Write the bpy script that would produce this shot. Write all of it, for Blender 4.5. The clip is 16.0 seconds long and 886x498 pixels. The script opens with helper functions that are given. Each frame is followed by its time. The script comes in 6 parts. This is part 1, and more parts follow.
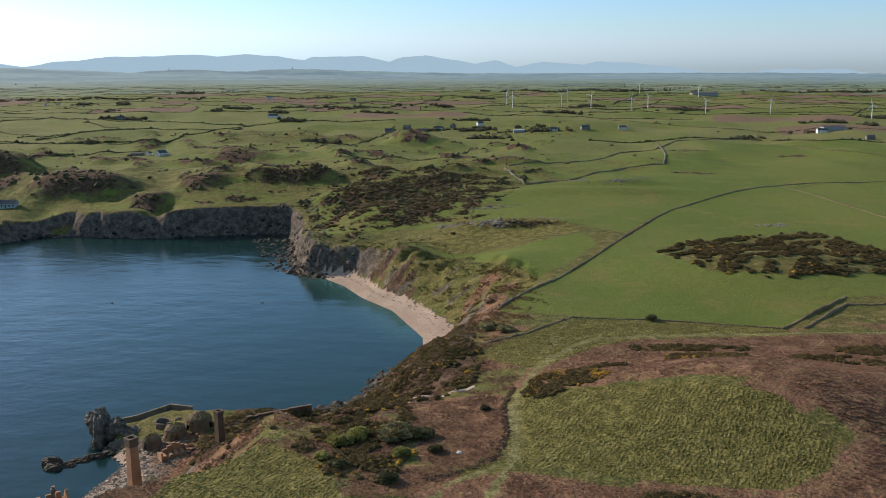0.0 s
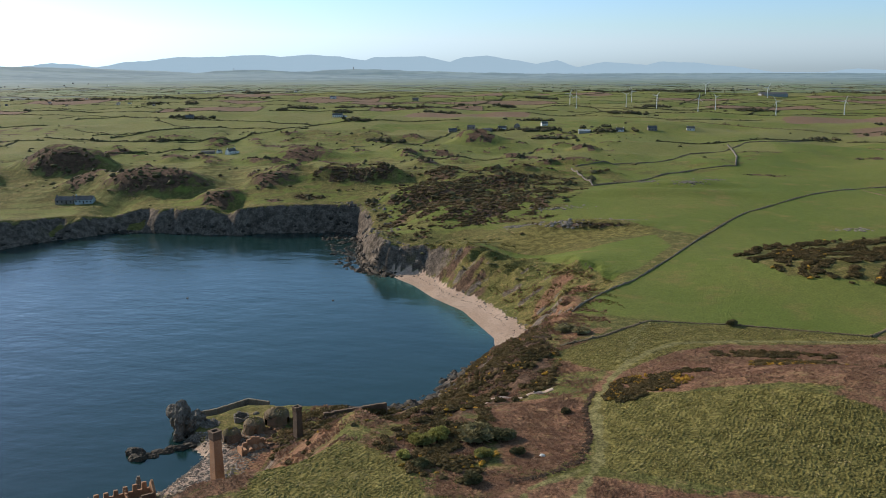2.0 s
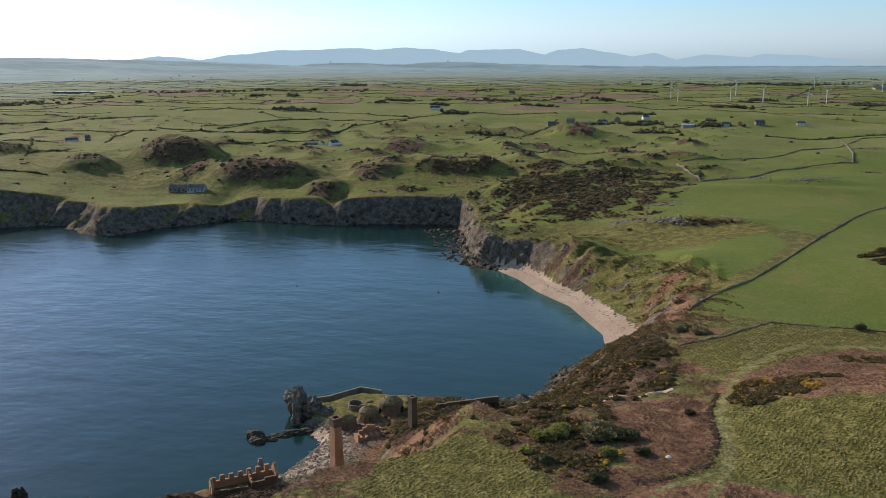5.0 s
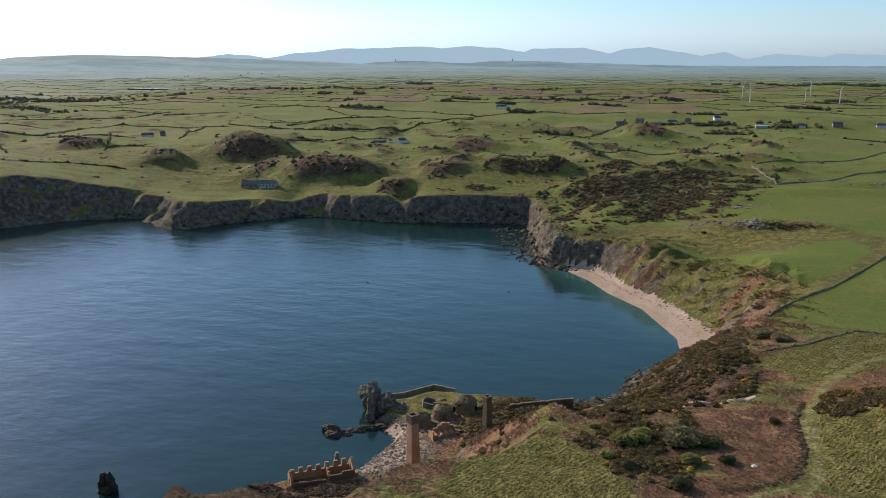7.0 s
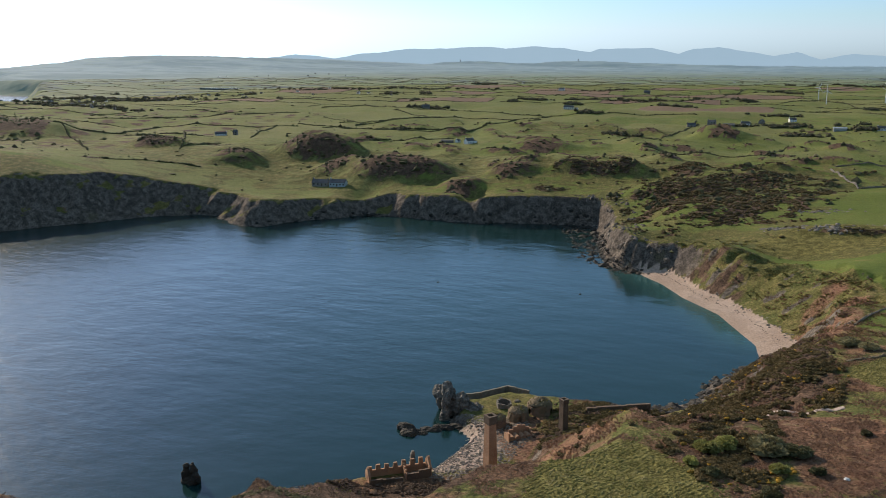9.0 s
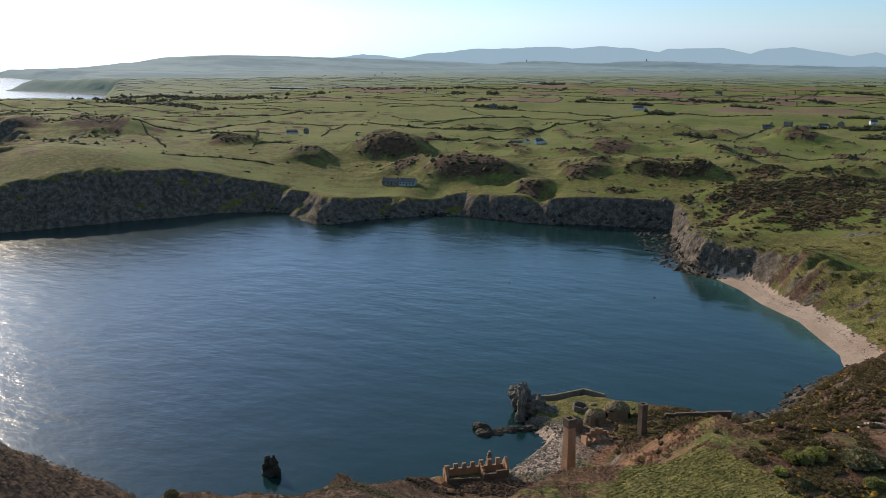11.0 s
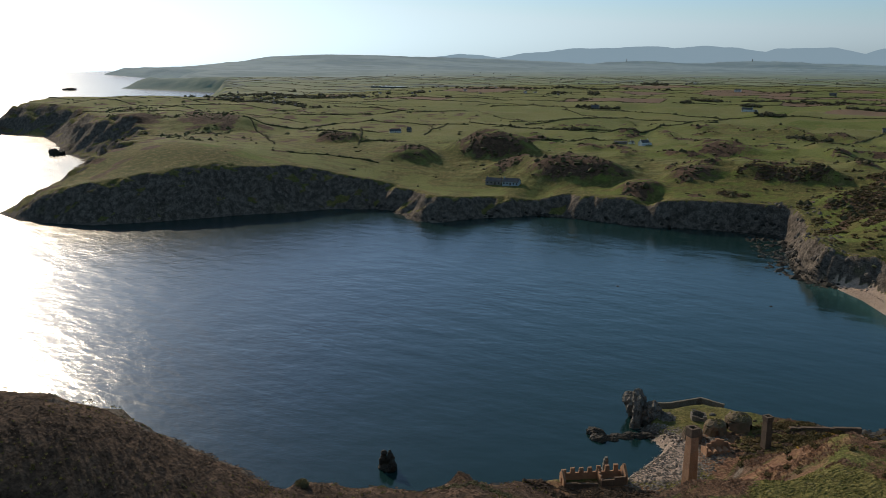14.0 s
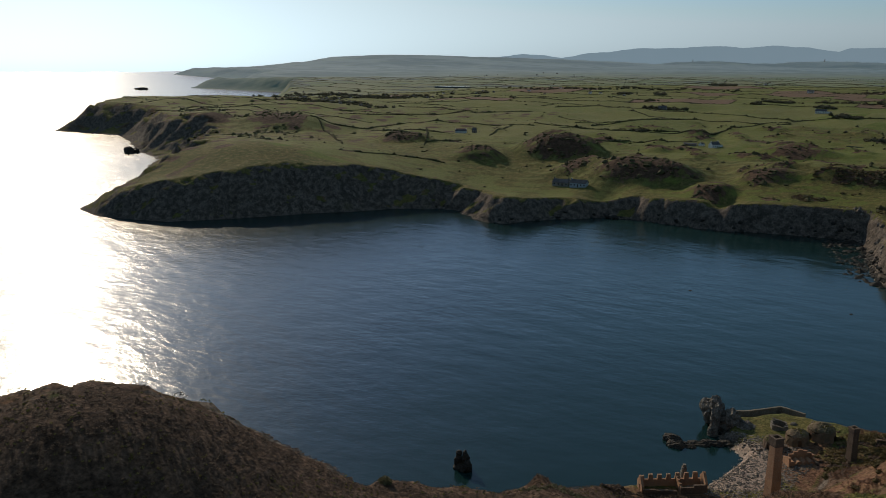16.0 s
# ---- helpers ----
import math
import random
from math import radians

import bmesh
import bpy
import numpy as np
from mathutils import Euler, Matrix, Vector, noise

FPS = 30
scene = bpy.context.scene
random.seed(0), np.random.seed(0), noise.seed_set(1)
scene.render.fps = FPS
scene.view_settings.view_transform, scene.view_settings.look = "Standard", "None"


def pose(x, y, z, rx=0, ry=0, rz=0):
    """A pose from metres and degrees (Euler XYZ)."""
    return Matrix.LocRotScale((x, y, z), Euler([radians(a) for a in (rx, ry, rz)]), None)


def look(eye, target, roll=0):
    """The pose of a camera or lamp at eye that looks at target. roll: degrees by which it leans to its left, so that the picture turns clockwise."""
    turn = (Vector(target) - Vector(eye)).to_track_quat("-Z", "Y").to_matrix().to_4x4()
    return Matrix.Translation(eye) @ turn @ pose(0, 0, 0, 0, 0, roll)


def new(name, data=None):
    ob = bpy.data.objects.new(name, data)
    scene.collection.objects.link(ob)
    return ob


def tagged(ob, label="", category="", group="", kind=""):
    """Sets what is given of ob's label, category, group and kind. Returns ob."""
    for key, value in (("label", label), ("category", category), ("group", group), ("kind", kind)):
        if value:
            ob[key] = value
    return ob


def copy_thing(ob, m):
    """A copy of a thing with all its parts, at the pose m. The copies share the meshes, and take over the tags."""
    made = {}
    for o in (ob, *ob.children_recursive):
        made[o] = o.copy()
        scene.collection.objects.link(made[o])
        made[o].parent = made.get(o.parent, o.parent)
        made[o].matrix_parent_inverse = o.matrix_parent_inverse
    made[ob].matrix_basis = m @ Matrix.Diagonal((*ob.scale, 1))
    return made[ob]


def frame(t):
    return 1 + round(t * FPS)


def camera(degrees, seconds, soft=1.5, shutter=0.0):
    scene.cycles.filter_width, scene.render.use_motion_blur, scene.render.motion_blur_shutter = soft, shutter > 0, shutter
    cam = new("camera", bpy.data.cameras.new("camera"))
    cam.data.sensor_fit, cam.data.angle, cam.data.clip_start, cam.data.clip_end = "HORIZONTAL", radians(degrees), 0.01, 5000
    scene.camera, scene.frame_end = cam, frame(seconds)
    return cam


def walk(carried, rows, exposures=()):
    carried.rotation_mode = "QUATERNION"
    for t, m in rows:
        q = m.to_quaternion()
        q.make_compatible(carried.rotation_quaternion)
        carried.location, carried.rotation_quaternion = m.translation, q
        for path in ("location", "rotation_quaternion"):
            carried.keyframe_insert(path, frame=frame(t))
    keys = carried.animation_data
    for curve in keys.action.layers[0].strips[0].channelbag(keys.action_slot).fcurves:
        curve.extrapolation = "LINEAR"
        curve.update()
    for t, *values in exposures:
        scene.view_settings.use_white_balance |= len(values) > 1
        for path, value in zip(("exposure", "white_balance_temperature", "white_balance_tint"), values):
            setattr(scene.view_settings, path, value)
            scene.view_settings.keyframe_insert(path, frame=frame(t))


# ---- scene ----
cam = camera(54.8, 16.0, soft=0.6)
PATH = [
    (0, (-8.685, -2.307, 91.878), (-8.733, -0.35, 91.466), -0.2),
    (0.5, (-10.031, -2.042, 91.744), (-10.111, -0.087, 91.333), -0.2),
    (1, (-11.494, -1.761, 91.661), (-11.61, 0.193, 91.25), -0.2),
    (1.5, (-12.764, -1.602, 91.552), (-12.912, 0.35, 91.141), -0.2),
    (2, (-14.102, -1.503, 91.556), (-14.283, 0.446, 91.145), -0.2),
    (2.5, (-15.433, -1.433, 91.459), (-15.649, 0.512, 91.047), -0.2),
    (3, (-16.598, -1.335, 91.483), (-16.848, 0.605, 91.067), -0.2),
    (3.5, (-17.649, -1.334, 91.384), (-17.933, 0.601, 90.966), -0.2),
    (4, (-18.939, -1.368, 91.359), (-19.256, 0.562, 90.938), -0.2),
    (6.5, (-24.413, -2.173, 91.463), (-24.902, -0.282, 91.034), -0.1),
    (7, (-25.544, -2.442, 91.492), (-26.066, -0.559, 91.063), -0.0),
    (7.5, (-26.56, -2.607, 91.394), (-27.117, -0.735, 90.966), 0.0),
    (8, (-27.649, -2.794, 91.379), (-28.24, -0.932, 90.951), 0.0),
    (8.5, (-28.576, -3.064, 91.363), (-29.201, -1.213, 90.934), 0.0),
    (9, (-29.61, -3.398, 91.427), (-30.268, -1.559, 90.999), 0.0),
    (11.5, (-34.628, -5.168, 91.431), (-35.453, -3.397, 91.002), 0.1),
    (12, (-35.69, -5.385, 91.368), (-36.547, -3.63, 90.939), 0.1),
    (12.5, (-36.779, -5.803, 91.404), (-37.668, -4.064, 90.975), 0.1),
    (13, (-37.673, -6.424, 91.428), (-38.593, -4.701, 90.999), 0.2),
    (13.5, (-38.717, -6.956, 91.411), (-39.669, -5.25, 90.982), 0.2),
    (14, (-39.633, -7.523, 91.444), (-40.616, -5.835, 91.014), 0.2),
    (14.5, (-40.468, -8.127, 91.489), (-41.48, -6.457, 91.06), 0.2),
    (15, (-41.432, -8.773, 91.54), (-42.473, -7.12, 91.11), 0.2),
    (15.5, (-42.148, -9.387, 91.645), (-43.218, -7.753, 91.215), 0.2),
    (16, (-43.291, -10.066, 91.657), (-44.39, -8.452, 91.227), 0.2),
]
EXPOSURES = [(0, 0.1, 5850, 12), (7, 0.08, 5850, 12), (11.5, -0.16, 5850, 11), (14.5, -0.74, 5950, 10), (16, -1.0, 5950, 10)]
walk(cam, [(t, look(eye, target, roll)) for t, eye, target, roll in PATH], EXPOSURES)

# ---- daylight: low spring sun over the sea, thin haze ----
SUN_AZIMUTH, SUN_HEIGHT = -60.0, 25.0      # degrees clockwise from +y, degrees above the horizon
world = bpy.data.worlds.new("sky")
scene.world = world
world.use_nodes = True
sky = world.node_tree.nodes.new("ShaderNodeTexSky")
sky.sky_type = "NISHITA"
sky.sun_disc = False
sky.sun_elevation, sky.sun_rotation = radians(SUN_HEIGHT), radians(SUN_AZIMUTH)
sky.air_density, sky.dust_density, sky.ozone_density, sky.altitude = 1.0, 0.6, 5.0, 90
back = world.node_tree.nodes["Background"]
back.inputs["Strength"].default_value = 0.146
_n, _l = world.node_tree.nodes, world.node_tree.links
_split, _join = _n.new("ShaderNodeSeparateColor"), _n.new("ShaderNodeCombineColor")
_l.new(sky.outputs[0], _split.inputs[0])


def _limit(kind, channel, share):
    """Thin sea haze: keeps the low sky pale blue instead of yellow."""
    a, b = _n.new("ShaderNodeMath"), _n.new("ShaderNodeMath")
    a.operation, b.operation = "MULTIPLY", kind
    a.inputs[1].default_value = share
    _l.new(_split.outputs[1], a.inputs[0])
    _l.new(a.outputs[0], b.inputs[0])
    _l.new(_split.outputs[channel], b.inputs[1])
    _l.new(b.outputs[0], _join.inputs[channel])


_limit("MINIMUM", 0, 0.86)
_limit("MAXIMUM", 2, 1.0)
_top, _cap = _n.new("ShaderNodeMath"), _n.new("ShaderNodeMath")
_top.operation, _cap.operation = "MULTIPLY", "MINIMUM"
_top.inputs[1].default_value = 1.5
_l.new(_split.outputs[1], _top.inputs[0])
_l.new(_top.outputs[0], _cap.inputs[0])
_l.new(_join.inputs[2].links[0].from_socket, _cap.inputs[1])
_l.new(_cap.outputs[0], _join.inputs[2])
_l.new(_split.outputs[1], _join.inputs[1])
_haze = _n.new("ShaderNodeMix")
_haze.data_type, _haze.blend_type = "RGBA", "LIGHTEN"
_haze.inputs[0].default_value = 1.0
_l.new(_join.outputs[0], _haze.inputs[6])
_haze.inputs[7].default_value = (1.25, 1.75, 2.15, 1)
_l.new(_haze.outputs[2], back.inputs["Color"])
sun_lamp = bpy.data.lights.new("sun", "SUN")
sun_lamp.energy, sun_lamp.angle, sun_lamp.color = 5.4, radians(0.6), (1.0, 0.8, 0.55)
sun = new("sun", sun_lamp)
_a, _h = radians(SUN_AZIMUTH), radians(SUN_HEIGHT)
sun.matrix_world = look((math.sin(_a) * math.cos(_h) * 900, math.cos(_a) * math.cos(_h) * 900, math.sin(_h) * 900), (0, 0, 0))

# ---- materials ----
def material(name):
    m = bpy.data.materials.new(name)
    m.use_nodes = True
    return m, m.node_tree.nodes, m.node_tree.links, m.node_tree.nodes["Principled BSDF"]


def value_noise(n, l, where, scale, detail=4.0, rough=0.6):
    t = n.new("ShaderNodeTexNoise")
    t.inputs["Scale"].default_value, t.inputs["Detail"].default_value, t.inputs["Roughness"].default_value = scale, detail, rough
    l.new(where, t.inputs["Vector"])
    return t.outputs["Fac"]


def spread(n, l, fac, low, high):
    r = n.new("ShaderNodeMapRange")
    r.interpolation_type = "SMOOTHSTEP"
    r.inputs["From Min"].default_value, r.inputs["From Max"].default_value = low, high
    l.new(fac, r.inputs["Value"])
    return r.outputs["Result"]


def blend(n, l, fac, a, b, kind="MIX"):
    m = n.new("ShaderNodeMix")
    m.data_type, m.blend_type = "RGBA", kind
    for key, v in ((0, fac), (6, a), (7, b)):
        if isinstance(v, (int, float)):
            m.inputs[key].default_value = v
        elif isinstance(v, tuple):
            m.inputs[key].default_value = (*v, 1)
        else:
            l.new(v, m.inputs[key])
    return m.outputs[2]


def times(n, l, a, b, kind="MULTIPLY"):
    m = n.new("ShaderNodeMath")
    m.operation = kind
    for key, v in ((0, a), (1, b)):
        if isinstance(v, (int, float)):
            m.inputs[key].default_value = v
        else:
            l.new(v, m.inputs[key])
    return m.outputs[0]


def bump(n, l, bsdf, height, strength, distance):
    b = n.new("ShaderNodeBump")
    b.inputs["Strength"].default_value, b.inputs["Distance"].default_value = strength, distance
    l.new(height, b.inputs["Height"])
    l.new(b.outputs[0], bsdf.inputs["Normal"])


def place(n):
    return n.new("ShaderNodeNewGeometry").outputs["Position"]


def surface(name, a, b, size, rough=0.85, relief=0.0, third=None, fine=9.0, island=0.0, metal=0.0):
    """Two or three colours mixed by noise at two scales, with relief. size: metres of the large patches. island: how far single pieces differ."""
    m, n, l, bsdf = material(name)
    p = place(n)
    big, small = value_noise(n, l, p, 1 / size), value_noise(n, l, p, fine / size, 5)
    col = blend(n, l, spread(n, l, big, 0.35, 0.65), a, b)
    if third:
        col = blend(n, l, spread(n, l, small, 0.5, 0.72), col, third)
    col = blend(n, l, 0.55, col, blend(n, l, small, (0.35, 0.35, 0.35), (1.5, 1.5, 1.5)), "MULTIPLY")
    if island:
        r = n.new("ShaderNodeNewGeometry").outputs["Random Per Island"]
        o = n.new("ShaderNodeObjectInfo").outputs["Random"]
        r = times(n, l, times(n, l, r, o, "ADD"), 0.5)
        lo, hi = 1 - island, 1 + island
        col = blend(n, l, 1.0, col, blend(n, l, r, (lo, lo, lo), (hi, hi, hi)), "MULTIPLY")
    l.new(col, bsdf.inputs["Base Color"])
    bsdf.inputs["Roughness"].default_value, bsdf.inputs["Metallic"].default_value = rough, metal
    bsdf.inputs["Specular IOR Level"].default_value = 0.25
    if relief:
        bump(n, l, bsdf, small, 0.8, relief)
    return m


def leafy(name, a, b, size=6.0, island=0.45, third=None, lets=0.2):
    m = surface(name, a, b, size, 0.8, 0.0, third, 6.0, island)
    n, l = m.node_tree.nodes, m.node_tree.links
    bsdf = n["Principled BSDF"]
    bsdf.inputs["Specular IOR Level"].default_value = 0.12
    if lets:
        glow, mix = n.new("ShaderNodeBsdfTranslucent"), n.new("ShaderNodeMixShader")
        l.new(bsdf.inputs["Base Color"].links[0].from_socket, glow.inputs["Color"])
        mix.inputs[0].default_value = lets
        l.new(bsdf.outputs[0], mix.inputs[1])
        l.new(glow.outputs[0], mix.inputs[2])
        l.new(mix.outputs[0], n["Material Output"].inputs["Surface"])
    return m


M_BRICK = surface("worn_red_brick", (0.42, 0.235, 0.13), (0.32, 0.18, 0.105), 2.5, 0.9, 0.05, (0.38, 0.265, 0.175), 12, 0.15)
M_BRICK_DARK = surface("sooty_brick", (0.16, 0.11, 0.075), (0.11, 0.08, 0.058), 2.5, 0.9, 0.05, (0.2, 0.145, 0.10), 12, 0.15)
M_BRICK_WORN = surface("overgrown_worn_brick", (0.24, 0.155, 0.10), (0.15, 0.115, 0.07), 1.6, 0.92, 0.08, (0.13, 0.12, 0.06), 9, 0.1)
M_RUBBLE = surface("grey_rubble_stone", (0.2, 0.175, 0.145), (0.13, 0.115, 0.095), 3.0, 0.92, 0.12, (0.27, 0.24, 0.2), 14, 0.3)
M_WALLSTONE = surface("dry_stone", (0.2, 0.16, 0.11), (0.125, 0.1, 0.07), 4.0, 0.92, 0.1, (0.26, 0.23, 0.19), 16, 0.35)
M_ROCK = surface("sea_rock", (0.15, 0.125, 0.10), (0.085, 0.072, 0.06), 5.0, 0.88, 0.25, (0.23, 0.2, 0.165), 12, 0.3)
M_STACK = surface("lichened_pale_rock", (0.175, 0.155, 0.128), (0.075, 0.064, 0.052), 1.6, 0.9, 0.3, (0.3, 0.275, 0.235), 9, 0.2)
M_WETROCK = surface("weedy_wet_rock", (0.045, 0.038, 0.028), (0.025, 0.022, 0.018), 3.0, 0.8, 0.15, (0.07, 0.06, 0.045), 12, 0.4)
M_SHINGLE = surface("shingle_stone", (0.33, 0.25, 0.2), (0.45, 0.36, 0.3), 4.0, 0.85, 0.05, (0.2, 0.16, 0.135), 14, 0.5)
M_GORSE = leafy("gorse_leaf", (0.092, 0.074, 0.03), (0.145, 0.106, 0.046), 9, 0.5)
M_GORSE_BLOOM = leafy("gorse_in_bloom", (0.2, 0.13, 0.028), (0.4, 0.235, 0.03), 4, 0.6)
M_SCRUB = leafy("scrub_leaf", (0.092, 0.094, 0.042), (0.135, 0.118, 0.06), 20, 0.5)
M_BANK = surface("earth_and_dead_grass_bank", (0.17, 0.125, 0.08), (0.12, 0.1, 0.055), 5.0, 0.95, 0.1, (0.22, 0.18, 0.1), 14, 0.3)
M_SHRUB = leafy("bright_shrub_leaf", (0.25, 0.255, 0.075), (0.31, 0.295, 0.10), 5, 0.4, None, 0.45)
M_BRACKEN = leafy("dead_bracken", (0.232, 0.128, 0.08), (0.185, 0.108, 0.065), 10, 0.4, (0.28, 0.175, 0.11))
M_HEATH = leafy("dark_heather", (0.112, 0.074, 0.05), (0.088, 0.062, 0.042), 12, 0.22, (0.13, 0.088, 0.058))
M_TUSSOCK = leafy("tussock_grass", (0.205, 0.178, 0.054), (0.17, 0.158, 0.045), 14, 0.4, (0.29, 0.235, 0.10))
M_THORN = leafy("bare_thorn_twigs", (0.25, 0.215, 0.105), (0.2, 0.178, 0.085), 4, 0.4)
M_TREE = leafy("winter_tree_leaf", (0.08, 0.077, 0.043), (0.11, 0.10, 0.057), 30, 0.5)
M_BARK = surface("bark", (0.09, 0.07, 0.05), (0.06, 0.05, 0.04), 1.0, 0.9, 0.02)
M_WHITE = surface("white_render", (0.74, 0.73, 0.70), (0.66, 0.65, 0.61), 4.0, 0.8, 0.0, None, 8)
M_SLATE = surface("slate_roof", (0.11, 0.112, 0.118), (0.075, 0.078, 0.083), 3.0, 0.85, 0.03, None, 12)
M_GLASSDARK = surface("dark_window_glass", (0.03, 0.035, 0.04), (0.05, 0.055, 0.06), 1.0, 0.12)
M_GREYSTONE = surface("grey_house_stone", (0.25, 0.23, 0.2), (0.18, 0.165, 0.145), 3.0, 0.9, 0.03, None, 12)
M_STEEL = surface("white_painted_steel", (0.78, 0.79, 0.80), (0.72, 0.73, 0.74), 6.0, 0.45)
M_BLUEWALL = surface("pale_blue_render", (0.36, 0.42, 0.45), (0.32, 0.38, 0.41), 4.0, 0.8)
M_SHED = surface("grey_sheet_shed", (0.3, 0.31, 0.31), (0.25, 0.26, 0.265), 5.0, 0.5)
M_COBBLE = surface("cove_cobbles", (0.17, 0.14, 0.11), (0.24, 0.2, 0.162), 4.0, 0.85, 0.05, (0.4, 0.35, 0.29), 14, 0.55)
# ---- shape of the land ----
# The coast, as corners (x, y, width of the slope from the water up to the land's own level), land on the right hand of the way.
BAY_COAST = [
    (-600, -4800, 60), (-330, -900, 60), (-290, -200, 60), (-272, -20, 62), (-258, 45, 60), (-226, 84, 54), (-182, 108, 46),
    (-140, 120, 34), (-119, 139, 26), (-107, 155, 18), (-93, 164, 26), (-91, 171, 26), (-89, 184, 24), (-97, 192, 16),
    (-100, 203, 10), (-94, 208, 10), (-88, 215, 20), (-72, 212, 52), (-56, 213, 54), (-44, 222, 46), (-38, 229, 28), (-35, 244, 25),
    (-21.5, 267, 25), (-23, 284, 34), (-29, 299, 38), (-36, 317, 36), (-50, 336, 27), (-60, 355, 15), (-73, 372, 8)]
FAR_COAST = [
    (-85, 378, 8), (-92, 399, 10), (-98, 424, 9), (-103, 452, 9), (-109, 473, 6), (-122, 475, 5), (-164, 468, 5), (-176, 463, 7), (-184, 463, 6), (-212, 463, 7),
    (-238, 466, 12), (-252, 460, 9), (-266, 444, 9), (-280, 425, 10), (-288, 409, 13), (-299, 408, 14), (-311, 418, 15), (-327, 431, 13),
    (-346, 431, 16), (-372, 412, 26), (-400, 372, 24), (-428, 328, 24), (-450, 302, 24), (-496, 290, 20), (-530, 299, 26),
    (-574, 355, 66), (-625, 415, 70), (-720, 506, 60), (-790, 537, 36), (-860, 580, 36), (-968, 645, 40), (-1095, 636, 60)]
OUTER_COAST = [
    (-1150, 690, 70), (-1240, 950, 70), (-1330, 1230, 60), (-1500, 1440, 40), (-1690, 1640, 40), (-1806, 1828, 40), (-2125, 1890, 50),
    (-2370, 1910, 80), (-2600, 2200, 120), (-2900, 2600, 160), (-3611, 2731, 160), (-3700, 2850, 160), (-3300, 3400, 160), (-3500, 4000, 200)]
COAST = BAY_COAST + FAR_COAST + OUTER_COAST
COAST_RUN = np.concatenate([[0.0], np.cumsum([math.hypot(b[0] - a[0], b[1] - a[1]) for a, b in zip(COAST, COAST[1:])])])
LAND = [(c[0], c[1]) for c in COAST] + [(-3500, 9000), (9000, 9000), (9000, -9000), (-600, -9000)]

# Hills and hollows: x, y, reach along x, reach along y, height.
NEAR_HILLS = [
    (-162.5, 60.5, 39, 39, 24.2), (0, 60, 150, 110, 5), (58, 172, 44, 26, 10), (-300, 470, 130, 75, -14), (-430, 430, 95, 95, 6),
    (-115, 455, 70, 60, -6), (-80, 550, 50, 38, 5), (105, 302, 44, 26, 6), (-560, 420, 120, 90, 12), (-22, 195, 22, 22, -4), (-525, 312, 45, 38, -11), (-12, 243, 13, 13, -3.2)]
# the low shelf over the beach and the rocky corner
NEAR_HILLS += [(-48, 386, 26, 22, -7.6), (-12, 356, 24, 22, -7.7), (-84, 430, 22, 30, -7.6), (-30, 420, 40, 30, -4.2), (-70, 385, 22, 16, -4.2), (-60, 440, 22, 18, 4.0), (-65, 492, 26, 14, 2.2), (15, 390, 30, 30, -1.6), (12, 395, 26, 8, 4), (-4, 306, 14, 14, 4)]
NEAR_HILLS += [(-182, 478, 7, 14, -5), (-256, 482, 10, 16, -4.5), (-470, 398, 40, 34, 5), (60, 480, 50, 12, 3)]
# steep round-topped hillocks behind the far cliff
HILLOCKS = [(-247, 524, 38, 19, 13), (-333, 576, 32, 20, 14), (-478, 573, 24, 17, 8), (-381, 535, 19, 16, 8), (-352, 592, 24, 16, 5), (-171, 528, 17, 15, 6), (-196, 499, 14, 12, 5), (-178, 643, 26, 18, 6),
            (-51, 750, 23, 18, 8), (-644, 602, 54, 36, 12), (-119, 533, 36, 14, 5.5), (-150, 577, 38, 15, 4), (80, 513, 28, 12, 3), (-735, 575, 32, 26, 7), (-68, 488, 26, 16, 4), (-40, 520, 30, 16, 4), (-20, 560, 34, 14, 3.5), (-300, 532, 16, 14, 4)]
FAR_HILLS = [
    (-1000, 800, 260, 160, 14), (-760, 620, 120, 80, 9), (-2900, 3600, 760, 420, 62), (-2000, 3900, 700, 350, 34), (-1480, 4480, 300, 150, 32), (-2250, 2300, 520, 330, -34), (-1280, 1270, 330, 360, -19), (-930, 4560, 260, 120, 22),
    (-600, 4600, 500, 130, 18), (900, 4600, 1500, 300, 8), (-1100, 620, 90, 60, 14), (-150, 1000, 90, 40, 5), (100, 900, 60, 30, 6)]


def ease(v):
    v = np.clip(v, 0.0, 1.0)
    return v * v * (3 - 2 * v)


def ripple(x, y, size, seed):
    """Soft hills and hollows between -1 and 1, made of crossed sine waves."""
    out, g = np.zeros_like(x), np.random.RandomState(seed)
    for k in range(7):
        a, f, p = g.uniform(0, math.tau), g.uniform(0.6, 1.7), g.uniform(0, math.tau)
        out = out + np.sin((x * math.cos(a) + y * math.sin(a)) * f * math.tau / size + p)
    return out / 4.2


def inside(x, y, corners):
    got, n = np.zeros(x.shape, bool), len(corners)
    for i in range(n):
        (x0, y0), (x1, y1) = corners[i], corners[(i + 1) % n]
        if y0 != y1:
            got ^= ((y0 > y) != (y1 > y)) & (x < (x1 - x0) * (y - y0) / (y1 - y0) + x0)
    return got


